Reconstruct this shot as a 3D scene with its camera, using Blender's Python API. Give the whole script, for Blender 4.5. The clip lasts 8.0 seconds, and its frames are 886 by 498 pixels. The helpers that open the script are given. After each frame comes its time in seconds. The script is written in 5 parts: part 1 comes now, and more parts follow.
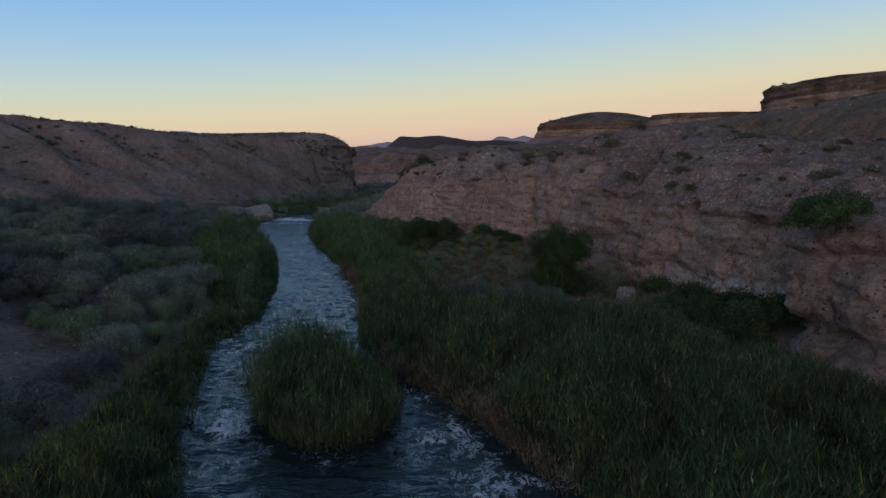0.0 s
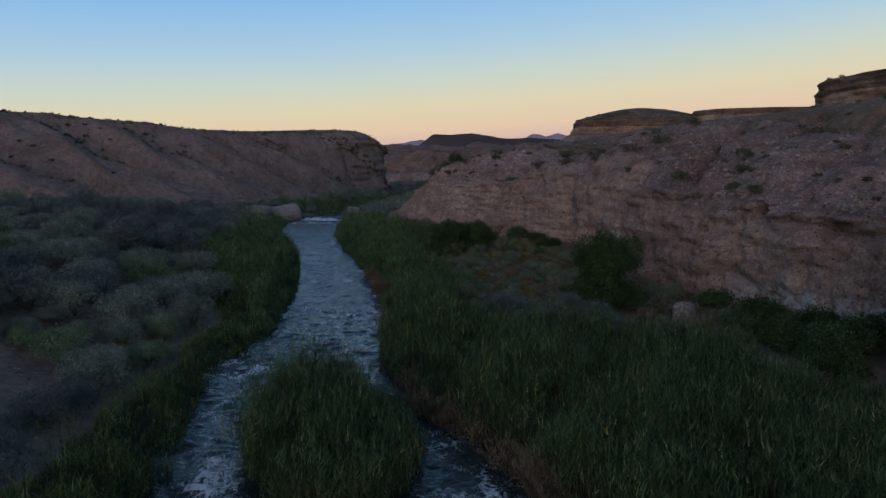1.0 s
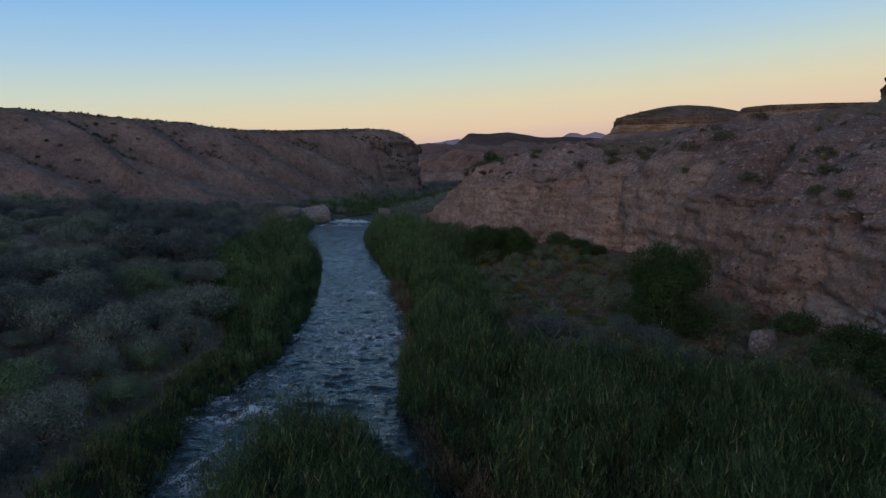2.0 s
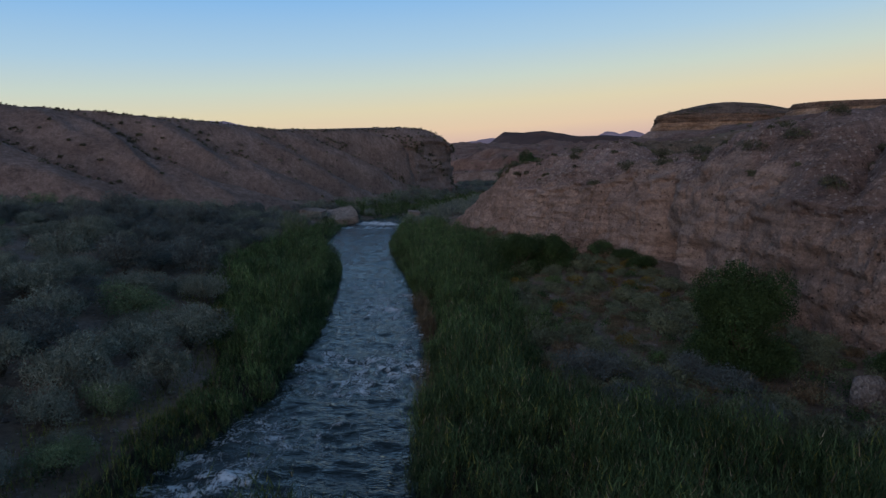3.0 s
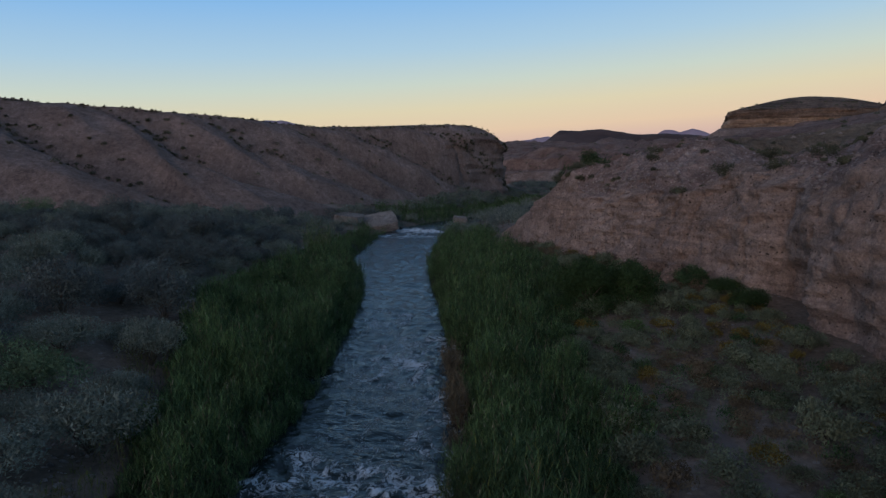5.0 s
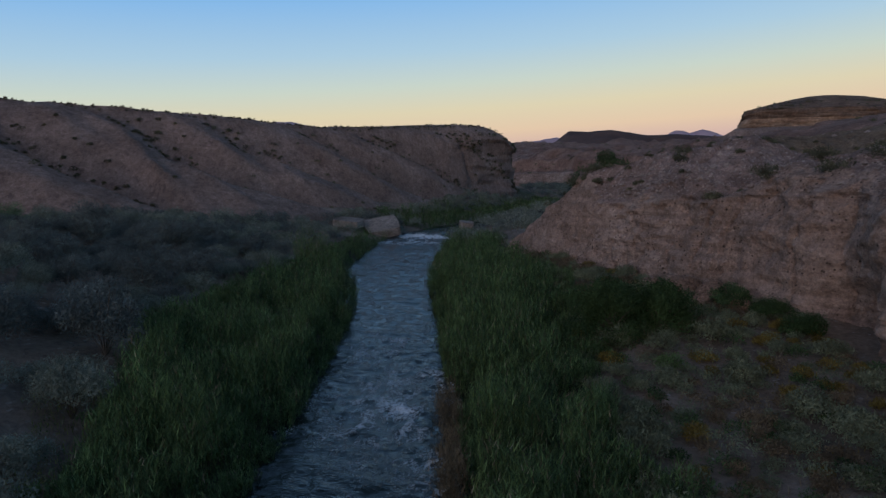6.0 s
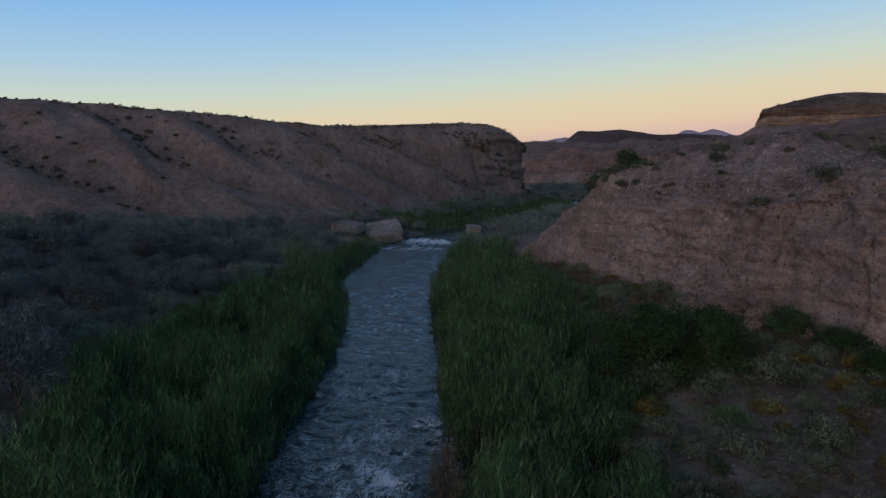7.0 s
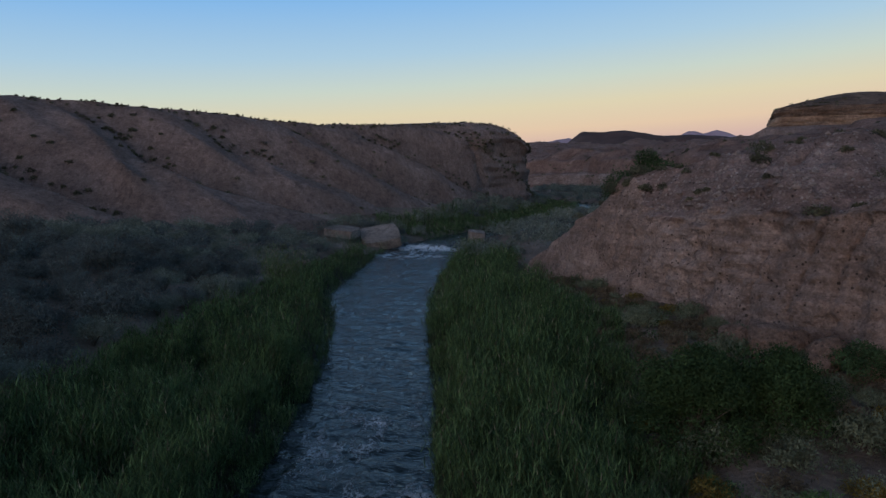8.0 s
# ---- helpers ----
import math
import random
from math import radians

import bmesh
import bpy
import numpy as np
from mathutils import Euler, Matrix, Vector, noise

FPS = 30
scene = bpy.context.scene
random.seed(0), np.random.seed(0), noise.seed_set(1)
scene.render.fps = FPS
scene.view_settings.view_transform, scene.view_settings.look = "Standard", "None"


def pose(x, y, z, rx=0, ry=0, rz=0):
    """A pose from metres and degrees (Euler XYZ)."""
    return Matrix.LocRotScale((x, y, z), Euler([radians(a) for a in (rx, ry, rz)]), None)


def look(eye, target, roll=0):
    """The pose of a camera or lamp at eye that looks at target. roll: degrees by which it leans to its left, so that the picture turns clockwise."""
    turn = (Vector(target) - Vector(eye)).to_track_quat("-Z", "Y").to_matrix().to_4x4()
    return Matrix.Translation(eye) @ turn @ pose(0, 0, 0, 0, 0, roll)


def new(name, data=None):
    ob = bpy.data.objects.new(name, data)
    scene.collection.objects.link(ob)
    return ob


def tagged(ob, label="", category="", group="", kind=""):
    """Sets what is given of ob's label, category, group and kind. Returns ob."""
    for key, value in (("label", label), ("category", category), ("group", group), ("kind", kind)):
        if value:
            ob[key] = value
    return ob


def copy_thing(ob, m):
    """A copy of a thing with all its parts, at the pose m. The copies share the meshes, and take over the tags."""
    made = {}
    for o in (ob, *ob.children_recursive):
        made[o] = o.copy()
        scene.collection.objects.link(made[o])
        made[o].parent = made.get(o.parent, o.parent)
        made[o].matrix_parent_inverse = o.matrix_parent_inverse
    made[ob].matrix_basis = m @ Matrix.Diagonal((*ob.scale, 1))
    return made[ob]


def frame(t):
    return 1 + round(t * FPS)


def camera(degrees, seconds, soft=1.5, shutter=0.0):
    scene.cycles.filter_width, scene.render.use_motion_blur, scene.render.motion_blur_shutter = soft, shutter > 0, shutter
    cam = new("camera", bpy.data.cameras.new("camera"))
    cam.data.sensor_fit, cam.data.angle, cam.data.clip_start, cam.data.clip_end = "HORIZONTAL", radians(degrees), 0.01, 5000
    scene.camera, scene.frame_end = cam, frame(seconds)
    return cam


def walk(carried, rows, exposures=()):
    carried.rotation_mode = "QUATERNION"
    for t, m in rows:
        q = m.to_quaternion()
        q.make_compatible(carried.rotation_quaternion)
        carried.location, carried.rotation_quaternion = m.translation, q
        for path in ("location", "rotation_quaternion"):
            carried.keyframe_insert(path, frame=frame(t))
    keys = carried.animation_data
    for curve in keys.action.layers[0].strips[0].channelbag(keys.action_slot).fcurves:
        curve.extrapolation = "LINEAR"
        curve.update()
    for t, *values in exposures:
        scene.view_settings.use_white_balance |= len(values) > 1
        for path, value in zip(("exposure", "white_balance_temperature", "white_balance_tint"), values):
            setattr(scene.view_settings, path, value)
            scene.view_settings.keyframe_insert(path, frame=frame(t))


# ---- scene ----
cam = camera(64.5, 8.0, soft=1.4)
PATH = [
    (0, (0.292, -0.207, 11.527), (0.288, 1.782, 11.311), 0.2),
    (0.5, (0.27, 2.803, 11.562), (0.224, 4.79, 11.343), 0.2),
    (1, (0.296, 5.937, 11.636), (0.199, 7.922, 11.414), 0.2),
    (1.5, (0.264, 9.544, 11.693), (0.115, 11.526, 11.47), 0.2),
    (3, (-0.172, 20.657, 12.107), (-0.466, 22.622, 11.879), 0.2),
    (3.5, (-0.439, 24.69, 12.188), (-0.78, 26.647, 11.959), 0.3),
    (4, (-0.751, 28.618, 12.333), (-1.131, 30.568, 12.102), 0.2),
    (4.5, (-1.189, 32.512, 12.454), (-1.602, 34.455, 12.222), 0.2),
    (5, (-1.749, 36.613, 12.551), (-2.192, 38.549, 12.319), 0.3),
    (6.5, (-3.551, 48.641, 12.678), (-4.027, 50.57, 12.45), 0.2),
    (7, (-4.338, 52.715, 12.721), (-4.829, 54.641, 12.492), 0.2),
    (7.5, (-5.091, 56.55, 12.749), (-5.59, 58.473, 12.522), 0.2),
    (8, (-6.01, 60.483, 12.833), (-6.508, 62.407, 12.606), 0.3),
]
walk(cam, [(t, look(eye, target, roll)) for t, eye, target, roll in PATH])

# ---- light ----
SUN_AZ, SUN_EL = 196.0, 13.0      # the last glow behind the camera
world = bpy.data.worlds.new("dusk_sky")
scene.world = world
world.use_nodes = True
wn, wl = world.node_tree.nodes, world.node_tree.links
wn.clear()
w_out = wn.new("ShaderNodeOutputWorld")
w_bg = wn.new("ShaderNodeBackground")
w_sky = wn.new("ShaderNodeTexSky")
w_sky.sky_type = "NISHITA"
w_sky.sun_disc = False
w_sky.sun_elevation = radians(1.5)
w_sky.sun_rotation = radians(SUN_AZ)
w_sky.air_density, w_sky.dust_density, w_sky.ozone_density = 1.0, 0.3, 3.0
# the clear dusk gradient: rose at the horizon, straw, then blue
w_co = wn.new("ShaderNodeTexCoord")
w_dot = wn.new("ShaderNodeVectorMath")
w_dot.operation = "DOT_PRODUCT"
w_dot.inputs[1].default_value = (-0.066, 0.0, 1.0)
wl.new(w_co.outputs["Generated"], w_dot.inputs[0])
w_ramp = wn.new("ShaderNodeValToRGB")
SKY = [(0.0, (0.42, 0.30, 0.34)), (0.035, (0.62, 0.42, 0.40)), (0.062, (0.75, 0.56, 0.40)), (0.095, (0.71, 0.63, 0.435)), (0.13, (0.57, 0.645, 0.57)),
       (0.175, (0.40, 0.58, 0.72)), (0.25, (0.22, 0.46, 0.79)), (0.34, (0.175, 0.365, 0.66)), (0.42, (0.09, 0.18, 0.335)), (1.0, (0.058, 0.105, 0.19))]
while len(w_ramp.color_ramp.elements) < len(SKY):
    w_ramp.color_ramp.elements.new(0.5)
for el, (p, c) in zip(w_ramp.color_ramp.elements, SKY):
    el.position, el.color = p, (*c, 1)
wl.new(w_dot.outputs["Value"], w_ramp.inputs[0])
w_bg.inputs[1].default_value = 1.0
wl.new(w_ramp.outputs[0], w_bg.inputs[0])
w_bg2 = wn.new("ShaderNodeBackground")
w_bg2.inputs[1].default_value = 0.02
wl.new(w_sky.outputs[0], w_bg2.inputs[0])
w_add = wn.new("ShaderNodeAddShader")
wl.new(w_bg.outputs[0], w_add.inputs[0])
wl.new(w_bg2.outputs[0], w_add.inputs[1])
wl.new(w_add.outputs[0], w_out.inputs[0])

sun = new("sun", bpy.data.lights.new("sun", "SUN"))
sun.data.energy, sun.data.angle, sun.data.color = 0.92, radians(44), (1.0, 0.83, 0.77)
sun_way = Vector((math.sin(radians(SUN_AZ)) * math.cos(radians(SUN_EL)), math.cos(radians(SUN_AZ)) * math.cos(radians(SUN_EL)), math.sin(radians(SUN_EL))))
sun.matrix_world = look(sun_way * 300, (0, 0, 0))
scene.view_settings.exposure = 0.0


# ---- noise and mesh helpers ----
LATTICE = np.random.RandomState(7).rand(4096)


def cell(ix, iy, iz, seed):
    h = (ix * 73856093) ^ (iy * 19349663) ^ (iz * 83492791) ^ (seed * 2654435)
    h = (h ^ (h >> 13)) * 1274126177
    return LATTICE[(h ^ (h >> 16)) & 4095]


def vnoise(x, y, z=0.0, seed=0):
    """Smooth value noise, -1 to 1."""
    x, y, z = np.broadcast_arrays(np.asarray(x, float), np.asarray(y, float), np.asarray(z, float))
    ix, iy, iz = np.floor(x).astype(np.int64), np.floor(y).astype(np.int64), np.floor(z).astype(np.int64)
    fx, fy, fz = x - ix, y - iy, z - iz
    fx, fy, fz = fx * fx * (3 - 2 * fx), fy * fy * (3 - 2 * fy), fz * fz * (3 - 2 * fz)
    out = 0.0
    for a in (0, 1):
        for b in (0, 1):
            for c in (0, 1):
                wgt = (fx if a else 1 - fx) * (fy if b else 1 - fy) * (fz if c else 1 - fz)
                out = out + wgt * cell(ix + a, iy + b, iz + c, seed)
    return out * 2 - 1


def fbm(x, y, z=0.0, octaves=4, seed=0):
    out, amp = 0.0, 0.5
    for o in range(octaves):
        k = 2.03 ** o
        out = out + amp * vnoise(np.asarray(x) * k, np.asarray(y) * k, np.asarray(z) * k, seed + o * 17)
        amp *= 0.5
    return out


def ramp(v, a, b):
    f = np.clip((np.asarray(v, float) - a) / (b - a), 0, 1)
    return f * f * (3 - 2 * f)


def raw_mesh(name, verts, faces, mats, index=None, smooth=True):
    """A mesh from arrays: faces is a list of (n, k) arrays; index gives each array's material."""
    me = bpy.data.meshes.new(name)
    verts = np.asarray(verts, np.float32)
    me.vertices.add(len(verts))
    me.vertices.foreach_set("co", verts.ravel())
    loops = np.concatenate([np.asarray(f, np.int32).ravel() for f in faces])
    sizes = np.concatenate([np.full(len(f), f.shape[1], np.int32) for f in faces])
    me.loops.add(len(loops))
    me.loops.foreach_set("vertex_index", loops)
    me.polygons.add(len(sizes))
    me.polygons.foreach_set("loop_start", np.concatenate([[0], np.cumsum(sizes)[:-1]]).astype(np.int32))
    for m in mats:
        me.materials.append(m)
    if index is not None:
        me.polygons.foreach_set("material_index", np.concatenate([np.full(len(f), i, np.int32) for f, i in zip(faces, index)]))
    me.polygons.foreach_set("use_smooth", np.full(len(sizes), smooth))
    me.update(calc_edges=True)
    me.validate()
    return me


def grid_faces(rows, cols, closed=False):
    i, j = np.meshgrid(np.arange(rows - 1), np.arange(cols if closed else cols - 1), indexing="ij")
    k = (j + 1) % cols
    return np.stack([i * cols + j, i * cols + k, (i + 1) * cols + k, (i + 1) * cols + j], -1).reshape(-1, 4)


def thing(name, label, category, group="", kind="", at=(0, 0, 0)):
    ob = tagged(new(name), label, category, group, kind)
    ob.location = at
    return ob


def part(name, me, parent, label=""):
    ob = tagged(new(name, me), label)
    ob.parent = parent
    return ob


# ---- materials ----
class Mat:
    """A node material with a few short calls."""

    def __init__(self, name, rough=0.9):
        self.m = bpy.data.materials.new(name)
        self.m.use_nodes = True
        self.t = self.m.node_tree
        self.b = self.t.nodes["Principled BSDF"]
        self.b.inputs["Roughness"].default_value = rough
        self.b.inputs["Specular IOR Level"].default_value = 0.25
        self.geo = self.t.nodes.new("ShaderNodeNewGeometry")
        self.co = self.geo.outputs["Position"]

    def put(self, value, socket):
        if hasattr(value, "is_linked"):
            self.t.links.new(value, socket)
        elif value is not None:
            socket.default_value = value

    def scaled(self, s):
        n = self.t.nodes.new("ShaderNodeMapping")
        self.t.links.new(self.co, n.inputs["Vector"])
        n.inputs["Scale"].default_value = s
        return n.outputs[0]

    def noise(self, scale, detail=4, rough=0.6, stretch=None, warp=0.0):
        n = self.t.nodes.new("ShaderNodeTexNoise")
        self.t.links.new(self.scaled(stretch) if stretch else self.co, n.inputs["Vector"])
        n.inputs["Scale"].default_value, n.inputs["Detail"].default_value, n.inputs["Roughness"].default_value = scale, detail, rough
        n.inputs["Distortion"].default_value = warp
        return n.outputs["Fac"]

    def cells(self, scale, feature="F1", out="Distance", stretch=None, rand=1.0):
        n = self.t.nodes.new("ShaderNodeTexVoronoi")
        n.feature = feature
        self.t.links.new(self.scaled(stretch) if stretch else self.co, n.inputs["Vector"])
        n.inputs["Scale"].default_value = scale
        n.inputs["Randomness"].default_value = rand
        return n.outputs[out]

    def ramp(self, fac, *stops):
        n = self.t.nodes.new("ShaderNodeValToRGB")
        e = n.color_ramp.elements
        while len(e) < len(stops):
            e.new(0.5)
        for x, (p, c) in zip(e, stops):
            x.position = p
            x.color = (*c, 1) if isinstance(c, tuple) else (c, c, c, 1)
        self.put(fac, n.inputs[0])
        return n.outputs[0]

    def mix(self, fac, a, b, mode="MIX"):
        n = self.t.nodes.new("ShaderNodeMix")
        n.data_type, n.blend_type = "RGBA", mode
        self.put(fac, n.inputs[0])
        for v, s in ((a, n.inputs[6]), (b, n.inputs[7])):
            self.put((*v, 1) if isinstance(v, tuple) else v, s)
        return n.outputs[2]

    def math(self, op, a, b=None):
        n = self.t.nodes.new("ShaderNodeMath")
        n.operation = op
        self.put(a, n.inputs[0])
        self.put(b, n.inputs[1])
        return n.outputs[0]

    def attr(self, name):
        n = self.t.nodes.new("ShaderNodeAttribute")
        n.attribute_name = name
        return n.outputs["Fac"]

    def color(self, c):
        self.put((*c, 1) if isinstance(c, tuple) else c, self.b.inputs["Base Color"])
        return self

    def bump(self, *pairs):
        last = None
        for height, dist, strength in pairs:
            n = self.t.nodes.new("ShaderNodeBump")
            n.inputs["Strength"].default_value, n.inputs["Distance"].default_value = strength, dist
            self.t.links.new(height, n.inputs["Height"])
            if last:
                self.t.links.new(last, n.inputs["Normal"])
            last = n.outputs[0]
        self.t.links.new(last, self.b.inputs["Normal"])
        return self


def rock_material(name, dark, mid, light, strata=0.35, pit_shade=0.7, chalk=False, pebbles=1.0, rugged=0.9, scree=None):
    m = Mat(name, 0.95)
    broad = m.noise(0.11, 6, 0.62, warp=0.7)
    col = m.ramp(broad, (0.32, dark), (0.5, mid), (0.68, light))
    if scree:
        # gravel that has slid down over the bedrock in fans
        fan = m.math("ADD", m.attr("scree"), m.math("MULTIPLY", m.math("SUBTRACT", m.noise(0.5, 6, 0.7), 0.5), 0.9))
        loose = m.ramp(fan, (0.42, 0.0), (0.58, 1.0))
        col = m.mix(loose, col, m.ramp(broad, *zip((0.32, 0.5, 0.68), scree)))
        speck = m.cells(6.0, out="Color")
        col = m.mix(m.math("MULTIPLY", loose, m.ramp(speck, (0.78, 0.0), (0.86, 0.7))), col, (0.46, 0.38, 0.345))
    band = m.noise(1.0, 5, 0.7, stretch=(0.14, 0.14, 0.9), warp=0.6)
    col = m.mix(strata, col, m.ramp(band, (0.35, 0.55), (0.5, 0.95), (0.65, 1.3)), "MULTIPLY")
    run = m.noise(1.0, 4, 0.6, stretch=(0.9, 0.9, 0.09))
    col = m.mix(0.45, col, m.ramp(run, (0.35, 0.7), (0.6, 1.12)), "MULTIPLY")
    # thin bedding lines
    bed = m.noise(1.0, 6, 0.75, stretch=(0.06, 0.06, 2.6), warp=0.25)
    col = m.mix(strata, col, m.ramp(bed, (0.36, 0.6), (0.46, 0.98), (0.6, 1.12)), "MULTIPLY")
    lump = m.noise(1.1, 7, 0.72, warp=0.4)
    col = m.mix(0.75 * rugged, col, m.ramp(lump, (0.34, 0.5), (0.5, 1.0), (0.66, 1.35)), "MULTIPLY")
    grain = m.noise(5.0, 6, 0.82)
    col = m.mix(0.75 * rugged, col, m.ramp(grain, (0.34, 0.45), (0.5, 1.0), (0.66, 1.45)), "MULTIPLY")
    # pebbles of several tones set in the matrix
    for size, amount in ((2.2, 0.18), (4.5, 0.5), (9.0, 0.5)):
        tone = m.cells(size, out="Color")
        col = m.mix(amount * pebbles, col, m.ramp(tone, (0.05, 0.45), (0.3, 0.85), (0.7, 1.05), (0.95, 1.75)), "MULTIPLY")
    # weathered-out holes, drawn flat: the shade inside them is put into the colour
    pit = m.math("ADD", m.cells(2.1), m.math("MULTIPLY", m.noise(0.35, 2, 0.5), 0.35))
    col = m.mix(pit_shade, col, m.ramp(pit, (0.29, 0.15), (0.35, 1.0)), "MULTIPLY")
    if chalk:
        z = m.t.nodes.new("ShaderNodeSeparateXYZ")
        m.put(m.co, z.inputs[0])
        low = m.ramp(m.math("MULTIPLY", z.outputs[2], 0.2), (0.63, 1.0), (0.73, 0.0))
        # the pale gravel bed shows along one reach only
        reach = m.ramp(m.math("MULTIPLY", z.outputs[1], 0.01), (0.40, 0.0), (0.46, 1.0), (0.56, 1.0), (0.66, 0.0))
        fac = m.math("MULTIPLY", m.math("MULTIPLY", low, reach), m.ramp(m.noise(1.3, 7, 0.8), (0.44, 0.0), (0.52, 0.95)))
        col = m.mix(fac, col, m.mix(m.cells(4.0, out="Color"), (0.34, 0.30, 0.28), (0.66, 0.61, 0.58)))
    m.color(col)
    m.bump((bed, 0.25 * strata, 0.9), (lump, 0.6 * rugged, 0.9), (grain, 0.2 * rugged, 0.9), (m.cells(4.5), 0.15 * pebbles, 0.9))
    return m.m


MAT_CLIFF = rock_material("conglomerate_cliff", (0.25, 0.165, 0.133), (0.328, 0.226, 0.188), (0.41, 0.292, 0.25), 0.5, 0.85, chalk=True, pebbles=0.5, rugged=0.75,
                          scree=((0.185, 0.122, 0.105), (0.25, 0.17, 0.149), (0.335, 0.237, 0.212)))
MAT_FALLEN = rock_material("fallen_conglomerate", (0.23, 0.14, 0.10), (0.30, 0.187, 0.14), (0.37, 0.24, 0.185), 0.3, 0.6, pebbles=0.7)
MAT_SCREE = rock_material("pale_pink_scree", (0.27, 0.19, 0.16), (0.36, 0.265, 0.23), (0.45, 0.35, 0.31), 0.1, 0.2, pebbles=0.4)
MAT_UPPER = rock_material("brown_upper_slope", (0.16, 0.108, 0.075), (0.21, 0.145, 0.10), (0.27, 0.19, 0.135), 0.1, 0.4, pebbles=0.7)
MAT_HILL = rock_material("gravel_hillside", (0.172, 0.119, 0.102), (0.225, 0.16, 0.141), (0.288, 0.21, 0.188), 0.12, 0.25, pebbles=0.55)
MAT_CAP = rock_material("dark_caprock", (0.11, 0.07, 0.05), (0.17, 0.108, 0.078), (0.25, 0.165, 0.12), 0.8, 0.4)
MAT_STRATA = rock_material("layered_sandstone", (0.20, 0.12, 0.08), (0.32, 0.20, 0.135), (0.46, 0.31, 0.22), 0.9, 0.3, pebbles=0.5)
MAT_REDROCK = rock_material("red_headland_rock", (0.23, 0.10, 0.07), (0.30, 0.135, 0.095), (0.36, 0.18, 0.13), 0.5, 0.4)
# brown face rock, its tone lowered to carry the overhang's shade
MAT_SHADEDFACE = rock_material("shaded_brown_headland_rock", (0.15, 0.095, 0.065), (0.205, 0.13, 0.09), (0.27, 0.175, 0.125), 0.7, 0.4)
MAT_PALEBAND = rock_material("pale_clay_band", (0.20, 0.125, 0.10), (0.28, 0.19, 0.16), (0.39, 0.29, 0.25), 0.6, 0.4)
MAT_BADLAND = rock_material("badland_gravel", (0.15, 0.088, 0.07), (0.21, 0.128, 0.105), (0.29, 0.185, 0.155), 0.3, 0.3, pebbles=0.6)
MAT_SLAB = rock_material("brown_grey_slab", (0.21, 0.17, 0.15), (0.28, 0.233, 0.208), (0.36, 0.305, 0.275), 0.3, 0.2, pebbles=0.5)
MAT_BOULDER = rock_material("grey_boulder", (0.22, 0.19, 0.18), (0.30, 0.26, 0.25), (0.38, 0.335, 0.325), 0.1, 0.2)


def ground_material():
    m = Mat("valley_soil", 0.97)
    a = m.noise(0.12, 5, 0.6, warp=0.5)
    col = m.ramp(a, (0.35, (0.105, 0.077, 0.056)), (0.5, (0.17, 0.126, 0.098)), (0.65, (0.25, 0.186, 0.152)))
    g = m.noise(2.5, 7, 0.7)
    col = m.mix(0.8, col, m.ramp(g, (0.3, 0.45), (0.5, 1.0), (0.7, 1.4)), "MULTIPLY")
    stone = m.cells(5.0, out="Color")
    col = m.mix(m.math("MULTIPLY", m.ramp(stone, (0.85, 0.0), (0.92, 1.0)), 0.5), col, (0.34, 0.30, 0.28))
    track = m.ramp(m.math("ADD", m.attr("track"), m.math("MULTIPLY", m.math("SUBTRACT", g, 0.5), 1.5)), (0.35, 0.0), (0.75, 1.0))
    col = m.mix(track, col, m.mix(g, (0.12, 0.092, 0.083), (0.22, 0.172, 0.155)))
    # black mud and rotting litter under the reeds, blackened for the shade between stems
    mud_shade = m.ramp(m.math("ADD", m.attr("mud_shade"), m.math("MULTIPLY", m.math("SUBTRACT", g, 0.5), 0.6)), (0.35, 0.0), (0.6, 1.0))
    col = m.mix(mud_shade, col, m.mix(g, (0.012, 0.012, 0.008), (0.05, 0.042, 0.026)))
    m.color(col)
    m.bump((g, 0.15, 0.7), (m.cells(5.0), 0.05, 0.6))
    return m.m


MAT_GROUND = ground_material()


def leaf_material(name, dark, mid, light, rough=0.65, through_light=0.25):
    m = Mat(name, rough)
    m.b.inputs["Specular IOR Level"].default_value = 0.08
    col = m.ramp(m.geo.outputs["Random Per Island"], (0.0, dark), (0.5, mid), (1.0, light))
    patch = m.noise(0.35, 3, 0.6)
    col = m.mix(0.6, col, m.ramp(patch, (0.3, 0.6), (0.5, 1.0), (0.7, 1.35)), "MULTIPLY")
    # tone blotches stand in for lit tuft tops and the dark gaps between
    tuft = m.noise(1.15, 3, 0.6)
    col = m.mix(0.75, col, m.ramp(tuft, (0.32, 0.45), (0.5, 1.0), (0.68, 1.6)), "MULTIPLY")
    m.color(col)
    tl = m.t.nodes.new("ShaderNodeBsdfTranslucent")
    m.put(col, tl.inputs[0])
    add = m.t.nodes.new("ShaderNodeMixShader")
    add.inputs[0].default_value = through_light
    out = m.t.nodes["Material Output"]
    m.t.links.new(m.b.outputs[0], add.inputs[1])
    m.t.links.new(tl.outputs[0], add.inputs[2])
    m.t.links.new(add.outputs[0], out.inputs[0])
    return m.m


